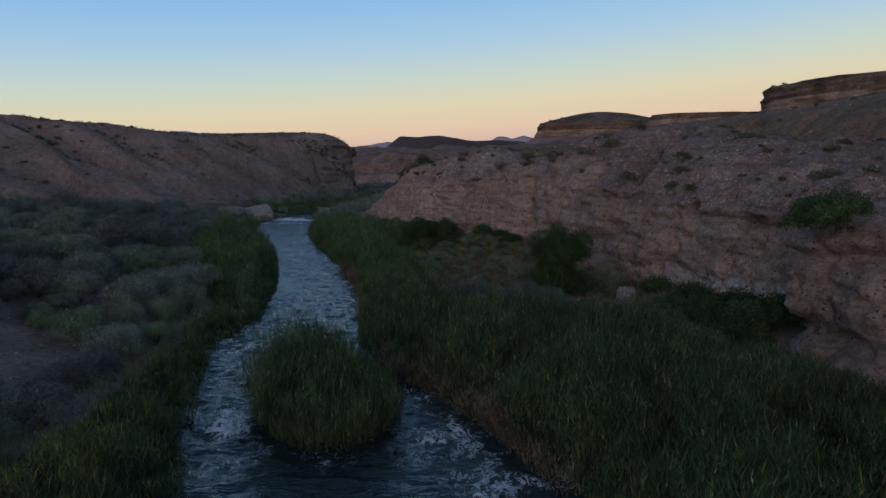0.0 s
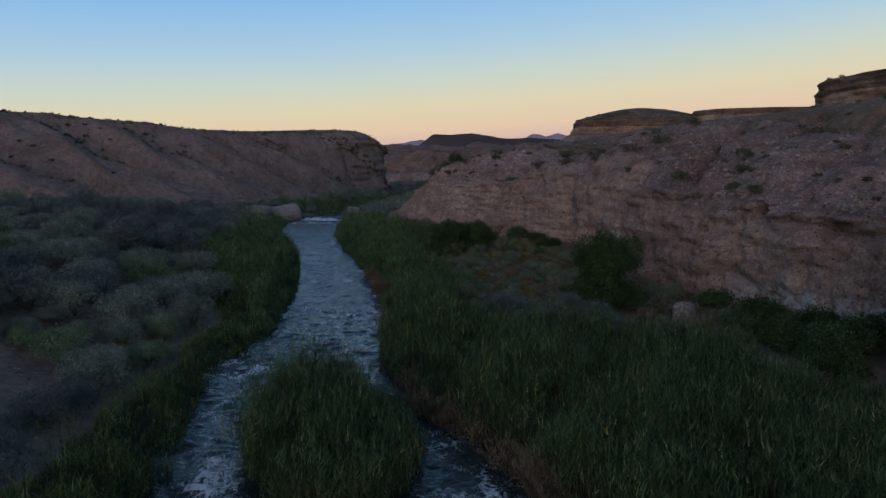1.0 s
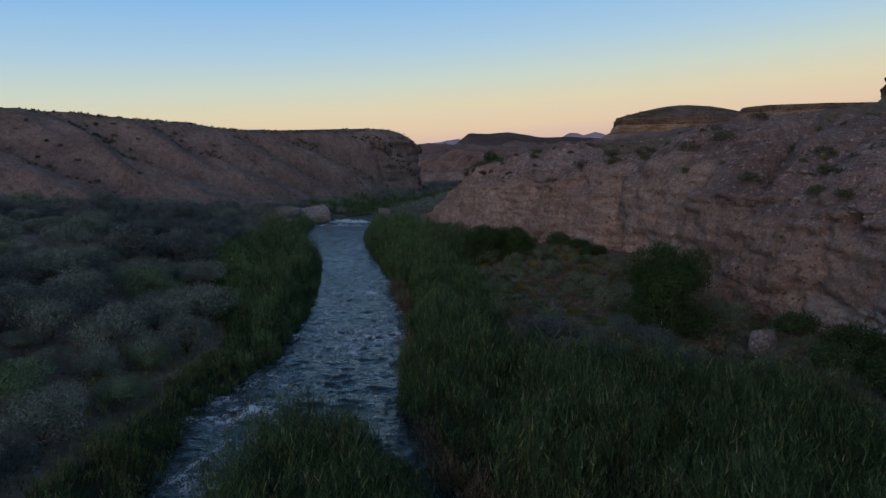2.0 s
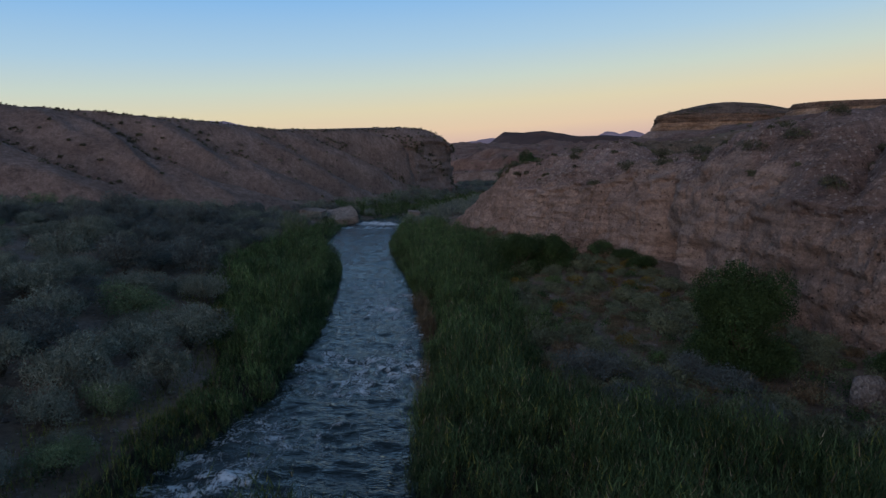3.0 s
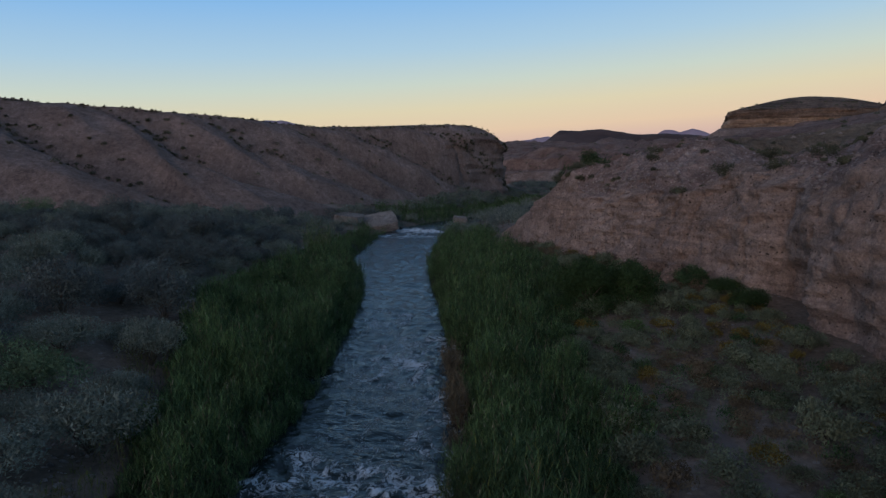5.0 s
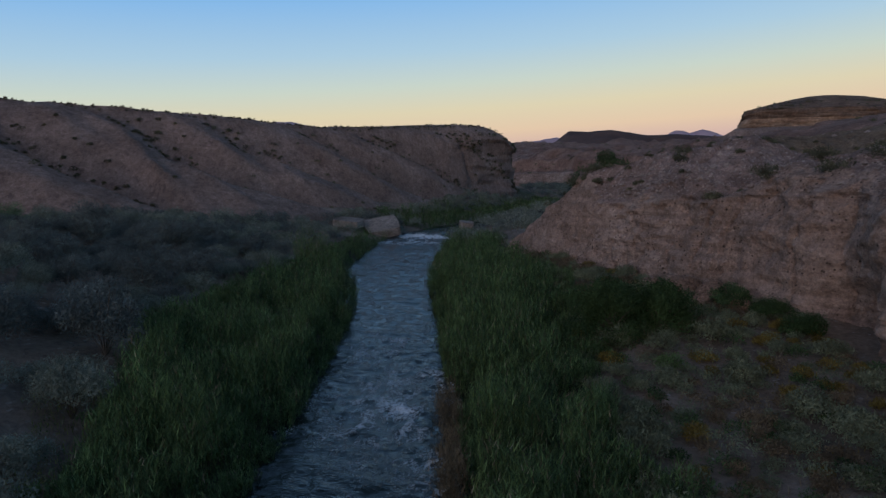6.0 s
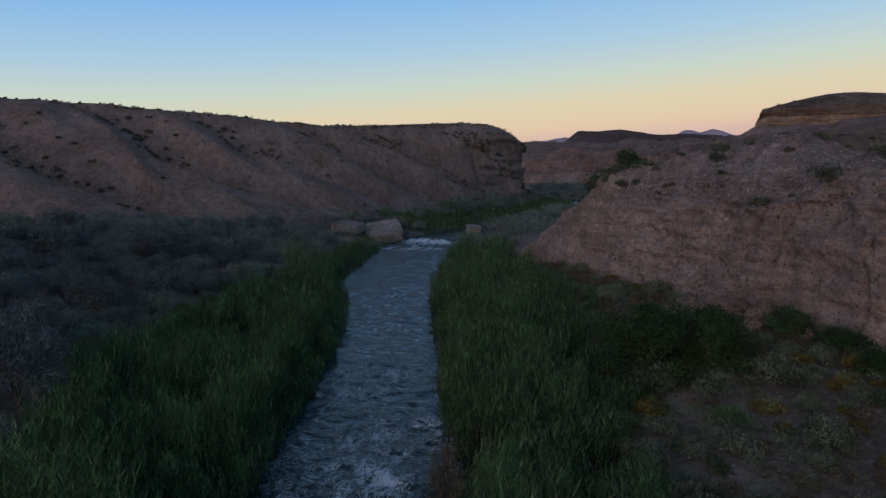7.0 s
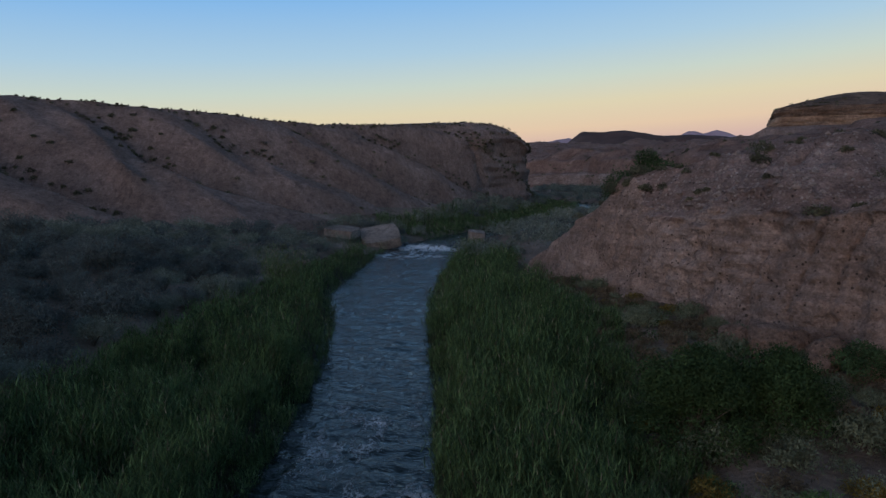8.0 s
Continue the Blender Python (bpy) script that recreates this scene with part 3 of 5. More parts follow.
def cliff_finish(P, V, q, out):
    x, y, z = P[..., 0].copy(), P[..., 1].copy(), P[..., 2].copy()
    face = 1 - ramp(V, 0.44, 0.56)
    slope = ramp(V, 0.46, 0.62)
    qq = np.broadcast_to(q, V.shape)
    push = 0.9 * vnoise(qq * 0.11, 0.12 * z, 0, 71) + 0.5 * vnoise(qq * 0.3, z * 0.25, 0, 72)
    ledge = 0.26 * vnoise(qq * 0.2, z * 0.8 + 0.5 * vnoise(qq * 0.08, 0, 0, 70), 0, 73) + 0.2 * vnoise(qq * 0.5, z * 2.0, 0, 74) + 0.10 * vnoise(qq * 1.1, z * 4.2, 0, 67)
    fine = 0.7 * fbm(x * 0.4, y * 0.4, z * 0.5, 5, 75) + 0.3 * face * fbm(x * 1.5, y * 1.5, z * 1.8, 3, 76)
    under = -1.7 * np.exp(-((z - 2.5) / 0.9) ** 2) * np.clip(0.35 + vnoise(qq * 0.06, 3, 0, 76), 0, 1) * ramp(q, 55, 75)
    body = 0.35 + 0.65 * ramp(q, 34, 56)
    d = face * (push * body + ledge * body + under) + fine
    # upright cracks and broad worn flutes
    crack = vnoise(qq * 0.42 + 0.5 * vnoise(qq * 0.1, z * 0.4, 0, 78), 0, 0, 77)
    d = d - face * 0.5 * np.exp(-(crack / 0.06) ** 2) - face * 0.22 * np.abs(vnoise(qq * 0.8 + 0.4 * vnoise(qq * 0.3, z * 0.3, 0, 65), z * 0.08, 0, 64))
    # broken ledges where the face meets the slope
    brink = np.exp(-((V - 0.5) / 0.09) ** 2) * ramp(q, 40, 58)
    d = d + brink * (0.6 * vnoise(qq * 0.35, z * 1.5, 0, 63) + 0.4 * vnoise(qq * 1.0, z * 2.6, 0, 60) - 0.45)
    # a dark cleft, a small cave in the face and a long shadowed ledge
    d = d - 2.6 * face * np.exp(-(((x - 23.3) ** 2 + (y - 44.6) ** 2) / 1.6))
    d = d - 2.6 * np.exp(-(((x - 21.3) ** 2 + (y - 60.4) ** 2) / 0.6) - ((z - 8.6) / 0.42) ** 2)
    d = d - 0.8 * np.exp(-((z - 7.2 - 0.05 * (y - 40) + 0.5 * vnoise(qq * 0.2, 0, 0, 69)) / 0.3) ** 2) * ramp(y, 75, 60) * np.clip(0.5 + 1.5 * vnoise(qq * 0.1, 9, 0, 68), 0, 1)
    # a shaded hollow that ends at a sharp corner
    d = d - 2.4 * np.exp(-((z - 3.6) / 2.6) ** 2) * ramp(y, 88.0, 89.6) * (1 - ramp(y, 91.5, 99))
    P[..., 0] += out[None, :, 0] * d
    P[..., 1] += out[None, :, 1] * d
    # rills and gullies cut down into the slope, leaving spurs between them
    lean = qq + 5.0 * np.clip(V, 0.4, 1.6)
    rill = 1 - np.abs(vnoise(lean * 0.085 + 0.5 * vnoise(x * 0.1, y * 0.1, 0, 80), V * 0.35, 0, 79)) * 2.2
    rill2 = 1 - np.abs(vnoise(lean * 0.3 + 0.4 * vnoise(x * 0.2, y * 0.2, 0, 84), V * 0.8, 0, 82)) * 2.2
    cut = 2.7 * np.clip(rill, 0, 1) ** 1.4 + 1.2 * np.clip(rill2, 0, 1) ** 1.3
    P[..., 2] += slope * (0.7 - cut * (0.35 + 0.65 * np.sin(np.pi * np.clip((V - 0.4) / 1.3, 0, 1))) + 0.8 * fbm(x * 0.14, y * 0.14, 0, 3, 81) + 0.9 * fbm(x * 0.5, y * 0.5, 0, 5, 83)) * (1 - 0.8 * ramp(V, 1.05, 1.7))
    # one broad spur of pale scree, and a gully behind it
    P[..., 2] += slope * 1.3 * np.exp(-((x - 21 - 0.25 * (z - 13)) / 7) ** 2 - ((y - 84.5 + 0.25 * (x - 21)) / 3.2) ** 2)
    P[..., 2] -= 2.8 * np.exp(-((V - 1.17) / 0.09) ** 2) * ramp(y, 40, 52) * (1 - ramp(y, 90, 104))
    return P


cliff, CLIFF_P = land("cliff", CLIFF_FOOT, CLIFF_CREST, CLIFF_BACK, 0.23, 96, 52, cliff_shape,
                      [("rock_face", 0, 50, 0, 1, MAT_CLIFF), ("stony_slope", 50, 104, 0, 1, MAT_CLIFF), ("upper_slope", 104, None, 0, 1, MAT_UPPER)],
                      "pinkish-brown conglomerate river cliff with stony slope above", "cliff", 1.8, cliff_finish)

# The long gravel hill across the river, ending in a steep red headland
HILL_FOOT = [(-190, -10, 6), (-150, 30, 6), (-105, 85, 6), (-74, 121, 5.4), (-62, 149, 5.4), (-54, 175, 4.6), (-49, 200, 3.4), (-44, 228, 2.8), (-38, 252, 2.2), (-32.5, 262, 2), (-30.5, 269, 2), (-34, 284, 2), (-55, 300, 2), (-110, 330, 3), (-200, 400, 3)]
HILL_CREST = [(-240, 40, 29), (-190, 80, 29), (-145, 130, 28.2), (-117, 160, 25.6), (-97, 178, 24.5), (-85, 196, 23.6), (-73, 215, 22.8), (-59, 236, 24.0), (-46, 254, 25.6), (-40, 263.5, 25.0), (-36.5, 268.5, 22.6), (-41, 277, 22.5), (-60, 290, 24), (-115, 318, 24), (-205, 385, 24)]
HILL_BACK = [(-900, 60, 30), (-900, 110, 30), (-900, 180, 30), (-800, 230, 29), (-700, 260, 28), (-600, 280, 27), (-500, 285, 26), (-400, 290, 26), (-300, 290, 26), (-250, 292, 26), (-240, 294, 26), (-240, 295, 26), (-240, 296, 26), (-250, 320, 26), (-300, 390, 26)]


def hill_shape(v, q):
    head = ramp(q, 288, 318)
    fx0, fz0 = v, np.interp(v, [0, 0.1, 0.5, 0.9, 1.0], [-0.06, 0.05, 0.48, 0.95, 1.0])
    fx1 = np.interp(v, [0, 0.3, 0.75, 0.88, 1.0], [0, 0.42, 0.5, 0.62, 1.0])
    fz1 = np.interp(v, [0, 0.3, 0.75, 0.88, 1.0], [-0.06, 0.28, 0.82, 0.9, 1.0])
    return fx0 * (1 - head) + fx1 * head, fz0 * (1 - head) + fz1 * head


HILL_GULLY = []


def hill_finish(P, V, q, out):
    x, y = P[..., 0].copy(), P[..., 1].copy()
    qq = np.broadcast_to(q, V.shape)
    body = np.sin(np.pi * np.clip(V, 0, 1)) ** 0.8
    head = ramp(q, 280, 320)[None]
    sh = qq + 8 + 50 * np.clip(V, 0, 1) + 6 * vnoise(x * 0.04, y * 0.04, 0, 90)
    big = 1 - 2 * np.abs(2 * ((sh / 27.0 + 0.25 * vnoise(sh / 60, 1, 0, 97)) % 1) - 1)
    sh2 = qq + 20 * np.clip(V, 0, 1) + 3 * vnoise(x * 0.09, y * 0.09, 0, 91)
    mid = 1 - 2 * np.abs(vnoise(sh2 / 7.0, 0.4, 0, 92))
    dz = body * (5.0 * np.minimum(big - 0.5, 0) * (1 - 0.8 * head) + 0.9 * (mid - 1)) + 0.6 * fbm(x * 0.15, y * 0.15, 0, 4, 93) + 0.2 * fbm(x * 0.9, y * 0.9, 0, 3, 94)
    HILL_GULLY.append(big)
    P[..., 2] += dz * np.where(V > 1, 1 - 0.5 * ramp(V, 1, 1.1), 1)
    d = head * np.clip(body, 0, 1) * (1.6 * fbm(qq * 0.12, P[..., 2] * 0.12, 0, 3, 95) + 0.7 * vnoise(qq * 0.08, P[..., 2] * 0.9, 0, 96) + 0.6 * fbm(qq * 0.4, P[..., 2] * 0.5, 0, 4, 98))
    # hollow under the caprock's lip, and a dark upright cleft
    d = d + head * (1.0 * ramp(V, 0.74, 0.80) * (1 - ramp(V, 0.88, 0.97)) - 0.6 * ramp(V, 0.30, 0.45) * (1 - ramp(V, 0.68, 0.76)))
    d = d - 1.0 * np.exp(-((qq + 7 * V - 309) / 0.9) ** 2) * ramp(V, 0.3, 0.45) * (1 - ramp(V, 0.75, 0.9))
    P[..., 0] += out[None, :, 0] * d
    P[..., 1] += out[None, :, 1] * d
    return P


hill, HILL_P = land("hill", HILL_FOOT, HILL_CREST, HILL_BACK, 0.8, 56, 16, hill_shape,
                    [("gullied_slope", 0, 55, 0, 0.685, MAT_HILL), ("headland_foot", 0, 19, 0.685, 1, MAT_REDROCK), ("headland_face", 19, 41, 0.685, 1, MAT_SHADEDFACE), ("headland_caprock", 41, 49, 0.685, 1, MAT_CAP), ("headland_shoulder", 49, 55, 0.685, 1, MAT_HILL), ("plateau", 55, None, 0, 1, MAT_HILL)],
                    "long flat-topped gravel hill with gullies and a steep red headland", "hill", 8.0, hill_finish)
# Broken badlands beyond the cliff's nose
BAD_FOOT = [(60, 140, 4), (22, 158, 3), (6, 178, 3), (-2, 205, 2.5), (-1, 235, 2), (2, 262, 2), (8, 300, 2), (6, 345, 2), (-30, 395, 2), (-90, 430, 2), (-200, 470, 2)]
BAD_CREST = [(70, 150, 15), (36, 172, 13), (24, 195, 13), (20, 220, 14), (24, 250, 16), (28, 280, 18), (26, 315, 18), (14, 365, 18), (-25, 425, 19), (-80, 470, 20), (-200, 520, 22)]
BAD_BACK = [(90, 165, 25), (92, 200, 26), (95, 235, 29), (92, 262, 31), (86, 300, 31), (80, 335, 30), (72, 375, 29), (60, 430, 28), (40, 520, 30), (-40, 640, 32), (-200, 700, 34)]


def bad_shape(v, q):
    fx = np.interp(v, [0, 0.2, 0.45, 0.55, 0.8, 1], [0, 0.2, 0.3, 0.5, 0.62, 1.0]) + 0 * q
    fz = np.interp(v, [0, 0.2, 0.45, 0.55, 0.8, 1], [-0.1, 0.1, 0.42, 0.5, 0.85, 1.0]) + 0 * q
    return fx, fz


def bad_finish(P, V, q, out):
    x, y = P[..., 0].copy(), P[..., 1].copy()
    rough = np.clip(V, 0, 1) * (1 - 0.8 * ramp(V, 1.7, 2.0))
    P[..., 2] += rough * (6.5 * fbm(x * 0.035, y * 0.035, 0, 5, 101) + 4.0 * (0.4 - np.abs(fbm(x * 0.08, y * 0.08, 0, 3, 102))))
    d = 3.0 * fbm(x * 0.06, y * 0.06, 0, 4, 103)
    P[..., 0] += out[None, :, 0] * d
    P[..., 1] += out[None, :, 1] * d
    return P


badlands, BAD_P = land("badland_slope", BAD_FOOT, BAD_CREST, BAD_BACK, 1.2, 34, 40, bad_shape,
                       [("lower_slope", 0, 8, 0, 1, MAT_BADLAND), ("clay_band", 8, 17, 0, 1, MAT_PALEBAND), ("upper_slope", 17, 34, 0, 1, MAT_BADLAND), ("back_slope", 34, None, 0, 1, MAT_BADLAND)],
                       "broken reddish badland slopes beyond the river bend", "hill", 6.0, bad_finish)


# ---- flat-topped rock caps ----
def cap(name, outline, z0, z1, inward, label, mat, seed, lip=0.35, dome=0.8, step=1.0, rows=22, skirt=1.0):
    pts = np.array(outline + outline[:1], float)
    s = np.concatenate([[0], np.cumsum(np.linalg.norm(np.diff(pts, axis=0), axis=1))])
    n = int(s[-1] / step)
    q = np.linspace(0, s[-1], n, endpoint=False)
    ring = np.stack([np.interp(q, s, pts[:, i]) for i in (0, 1)], -1)
    for _ in range(4):
        ring = (np.roll(ring, 1, 0) + 2 * ring + np.roll(ring, -1, 0)) / 4
    mid = ring.mean(0)
    tang = np.roll(ring, -1, 0) - np.roll(ring, 1, 0)
    out = np.stack([tang[:, 1], -tang[:, 0]], -1)
    out /= np.linalg.norm(out, axis=1)[:, None]
    if ((ring - mid) * out).sum() < 0:
        out = -out
    layers = []
    h = z1 - z0
    for drop, far in ((14, 24), (8, 13), (4, 6.5), (1.5, 2.6)):
        wob = 1 + 0.5 * vnoise(q * 0.07, drop, 0, seed + 7)
        layers.append(np.column_stack([ring + out * (inward + far * skirt * wob)[:, None], np.full(n, z0 - drop * skirt) + 0.6 * vnoise(q * 0.15, drop, 0, seed + 8)]))
    for i in range(rows):
        f = i / (rows - 1)
        zz = z0 - 0.5 + (h + 0.5) * f
        off = inward * (1 - f) ** 1.5 + lip * h * 0.25 * vnoise(q * 0.06, zz * 0.9, 0, seed) + 0.12 * h * vnoise(q * 0.25, zz * 1.6, 0, seed + 1) + 0.10 * h * fbm(q * 0.2, zz * 0.3, 0, 3, seed + 2)
        off = off + 0.05 * h * ramp(f, 0.5, 0.6)
        if f > 0.86:
            off = off - (f - 0.86) * 0.8 * h
        layers.append(np.column_stack([ring + out * off[:, None], np.full(n, zz)]))
    for g in (0.12, 0.3, 0.5, 0.7, 0.88, 0.97):
        base = layers[rows + 3][:, :2] * (1 - g) + mid * g
        layers.append(np.column_stack([base, z1 + dome * math.sin(g * 1.4) + 0.25 * vnoise(base[:, 0] * 0.2, base[:, 1] * 0.2, 0, seed + 3)]))
    P = np.array(layers)
    root = thing(name, label, "mesa")
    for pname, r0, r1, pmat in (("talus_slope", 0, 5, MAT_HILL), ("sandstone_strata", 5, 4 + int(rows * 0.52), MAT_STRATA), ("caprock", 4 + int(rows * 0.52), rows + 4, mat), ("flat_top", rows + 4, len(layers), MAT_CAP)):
        block = P[max(0, r0 - 1):r1]
        faces = [grid_faces(len(block), n, True)]
        if pname == "flat_top":
            faces.append(np.array([[(len(block) - 1) * n + i for i in range(n)]]))
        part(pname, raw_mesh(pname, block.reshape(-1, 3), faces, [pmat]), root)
    return root, P


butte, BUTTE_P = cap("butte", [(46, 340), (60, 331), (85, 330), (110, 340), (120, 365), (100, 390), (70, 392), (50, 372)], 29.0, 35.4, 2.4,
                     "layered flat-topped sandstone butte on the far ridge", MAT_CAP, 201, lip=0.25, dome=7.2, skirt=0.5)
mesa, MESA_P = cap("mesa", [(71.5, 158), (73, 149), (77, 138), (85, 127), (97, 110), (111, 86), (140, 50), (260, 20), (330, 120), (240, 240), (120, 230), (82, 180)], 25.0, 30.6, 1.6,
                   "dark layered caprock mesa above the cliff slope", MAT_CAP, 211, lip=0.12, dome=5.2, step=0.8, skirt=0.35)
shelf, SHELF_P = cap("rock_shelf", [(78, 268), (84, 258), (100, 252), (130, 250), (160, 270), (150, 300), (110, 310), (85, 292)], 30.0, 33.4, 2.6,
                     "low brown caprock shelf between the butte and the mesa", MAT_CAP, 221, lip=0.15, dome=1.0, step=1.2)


# ---- the far distance ----
def range_mesh(name, y, profile, depth, mat, seed, jag, step):
    xs = np.arange(profile[0][0], profile[-1][0], step)
    top = np.interp(xs, [p[0] for p in profile], [p[1] for p in profile])
    top = top + jag * fbm(xs / (step * 9), 0, 0, 5, seed) * np.clip(top / 60, 0, 1)
    rows = []
    for i in range(14):
        f = i / 13
        yy = y + depth * (f - 1) + 0.12 * depth * vnoise(xs / (step * 14), f * 3, 0, seed + 5) * math.sin(math.pi * f)
        rows.append(np.stack([xs, yy, -5 + (top + 5) * f ** 0.8], -1))
    rows.append(np.stack([xs, np.full_like(xs, y + depth), np.full_like(xs, -5.0)], -1))
    P = np.array(rows)
    return raw_mesh(name, P.reshape(-1, 3), [grid_faces(len(rows), len(xs))], [mat])


far_mesa = tagged(new("far_mesa", range_mesh("far_mesa", 1400, [(-240, 22), (-190, 30), (-150, 44), (-123, 55), (-104, 71), (-88, 84), (-10, 83), (40, 76), (120, 74), (190, 68), (290, 62), (420, 50), (600, 40), (900, 30)], 160, MAT_FARMESA, 301, 4, 6)),
                  "dark flat-topped mesa in the far distance", "mesa")
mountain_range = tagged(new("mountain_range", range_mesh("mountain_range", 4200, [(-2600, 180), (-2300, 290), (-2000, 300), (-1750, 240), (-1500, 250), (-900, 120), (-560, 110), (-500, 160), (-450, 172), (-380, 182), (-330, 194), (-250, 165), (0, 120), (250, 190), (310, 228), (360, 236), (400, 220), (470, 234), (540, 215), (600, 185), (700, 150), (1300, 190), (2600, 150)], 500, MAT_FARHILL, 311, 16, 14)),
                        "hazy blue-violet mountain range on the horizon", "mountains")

# ---- foliage ----
def leaf_cloud(rng, lobes, count, size, tall=1.0, slim=0.24):
    """Small pointed leaves over the skins of several lobes; returns verts and faces."""
    w = np.array([l[3] ** 2 for l in lobes])
    pick = rng.choice(len(lobes), count, p=w / w.sum())
    L = np.array(lobes)[pick]
    d = rng.normal(size=(count, 3))
    d[:, 2] = np.abs(d[:, 2]) * 1.1 - 0.35
    d /= np.linalg.norm(d, axis=1)[:, None]
    r = L[:, 3] * (1 - 0.45 * rng.rand(count) ** 2.2) * (1 + 0.11 * rng.randn(count).clip(-1.5, 2.5))
    c = L[:, :3] + d * r[:, None] * np.array([1, 1, tall])
    c[:, 2] = np.maximum(c[:, 2], 0.03 + 0.15 * rng.rand(count))
    # each leaf lies nearly along the skin of its lobe, tip a little outward
    axis = np.cross(d, rng.normal(size=(count, 3)))
    axis /= np.linalg.norm(axis, axis=1)[:, None] + 1e-9
    axis = axis + d * (0.15 + 0.5 * rng.rand(count))[:, None] + np.array([0, 0, 0.3])
    axis /= np.linalg.norm(axis, axis=1)[:, None]
    side = np.cross(axis, d + 0.45 * rng.normal(size=(count, 3)))
    side /= np.linalg.norm(side, axis=1)[:, None] + 1e-9
    ln = size * (0.6 + 0.8 * rng.rand(count))[:, None]
    v = np.stack([c - side * ln * slim, c + side * ln * slim, c + axis * ln], 1)
    return v.reshape(-1, 3), np.arange(count * 3).reshape(-1, 3)


def bush_lobes(rng, radius, height, n=8):
    lobes = [(0, 0, height * 0.42, radius * 0.62)]
    for i in range(n):
        a, rr = 6.283 * (i + rng.rand() * 0.7) / n, radius * (0.35 + 0.35 * rng.rand())
        lobes.append((rr * math.cos(a), rr * math.sin(a), height * (0.22 + 0.38 * rng.rand()), radius * (0.3 + 0.22 * rng.rand())))
    return lobes


def twig_mesh(rng, name, radius, height, count, thick=0.02):
    """Bare stems that fan out from the root."""
    vs = [thick * np.array([math.cos(j * 2.094), math.sin(j * 2.094), -2.0]) for j in range(3)]
    fs = []
    for i in range(count):
        a, lean = rng.rand() * 6.283, 0.25 + 0.75 * rng.rand()
        tip = np.array([math.cos(a) * radius * lean * 0.8, math.sin(a) * radius * lean * 0.8, height * (0.6 + 0.3 * rng.rand())])
        root = np.array([math.cos(a) * 0.08, math.sin(a) * 0.08, -0.1])
        knee = (root + tip) * 0.5 + np.array([0, 0, height * 0.12])
        k = len(vs)
        for p, t in ((knee, thick * 0.7), (tip, thick * 0.25)):
            for j in range(3):
                b = j * 2.094
                vs.append(p + t * np.array([math.cos(b), math.sin(b), 0]))
        for j in range(3):
            n = (j + 1) % 3
            fs.append((j, n, k + n, k + j))
            fs.append((k + j, k + n, k + 3 + n, k + 3 + j))
    return raw_mesh(name, np.array(vs), [np.array(fs)], [MAT_BARK])


def make_bush(name, label, category, group, seed, radius, height, leaves, size, mat, stems=14, slim=0.24):
    rng = np.random.RandomState(seed)
    root = thing(name, label, category, group)
    v, f = leaf_cloud(rng, bush_lobes(rng, radius, height), leaves, size, 0.85, slim)
    part("foliage", raw_mesh("foliage", v, [f], [mat], smooth=False), root)
    part("branchwork", twig_mesh(rng, "branchwork", radius, height, stems), root, "thin grey woody stems")
    return root


def put(ob, x, y, size, turn, z=None, squash=1.0):
    z = float(ground_z(x, y)) if z is None else z
    ob.location, ob.rotation_euler, ob.scale = (x, y, z - 0.04), (0, 0, turn), (size, size, size * squash)
    return ob


def scatter(rng, count, box, spacing, keep):
    """Points no closer than their own spacing."""
    out = []
    for _ in range(count * 30):
        x, y = box[0] + rng.rand() * (box[1] - box[0]), box[2] + rng.rand() * (box[3] - box[2])
        if not keep(x, y):
            continue
        r = spacing * (0.7 + 0.7 * rng.rand())
        if all((x - a) ** 2 + (y - b) ** 2 > (0.5 * (r + c)) ** 2 for a, b, c in out):
            out.append((x, y, r))
            if len(out) >= count:
                break
    return out


def inside_hill_foot(x, y):
    return x > np.interp(y, [p[1] for p in HILL_FOOT[:10]], [p[0] for p in HILL_FOOT[:10]]) + 1


def cliff_x(y):
    pts = CLIFF_FOOT[2:][::-1]
    return np.interp(y, [p[1] for p in pts], [p[0] for p in pts])


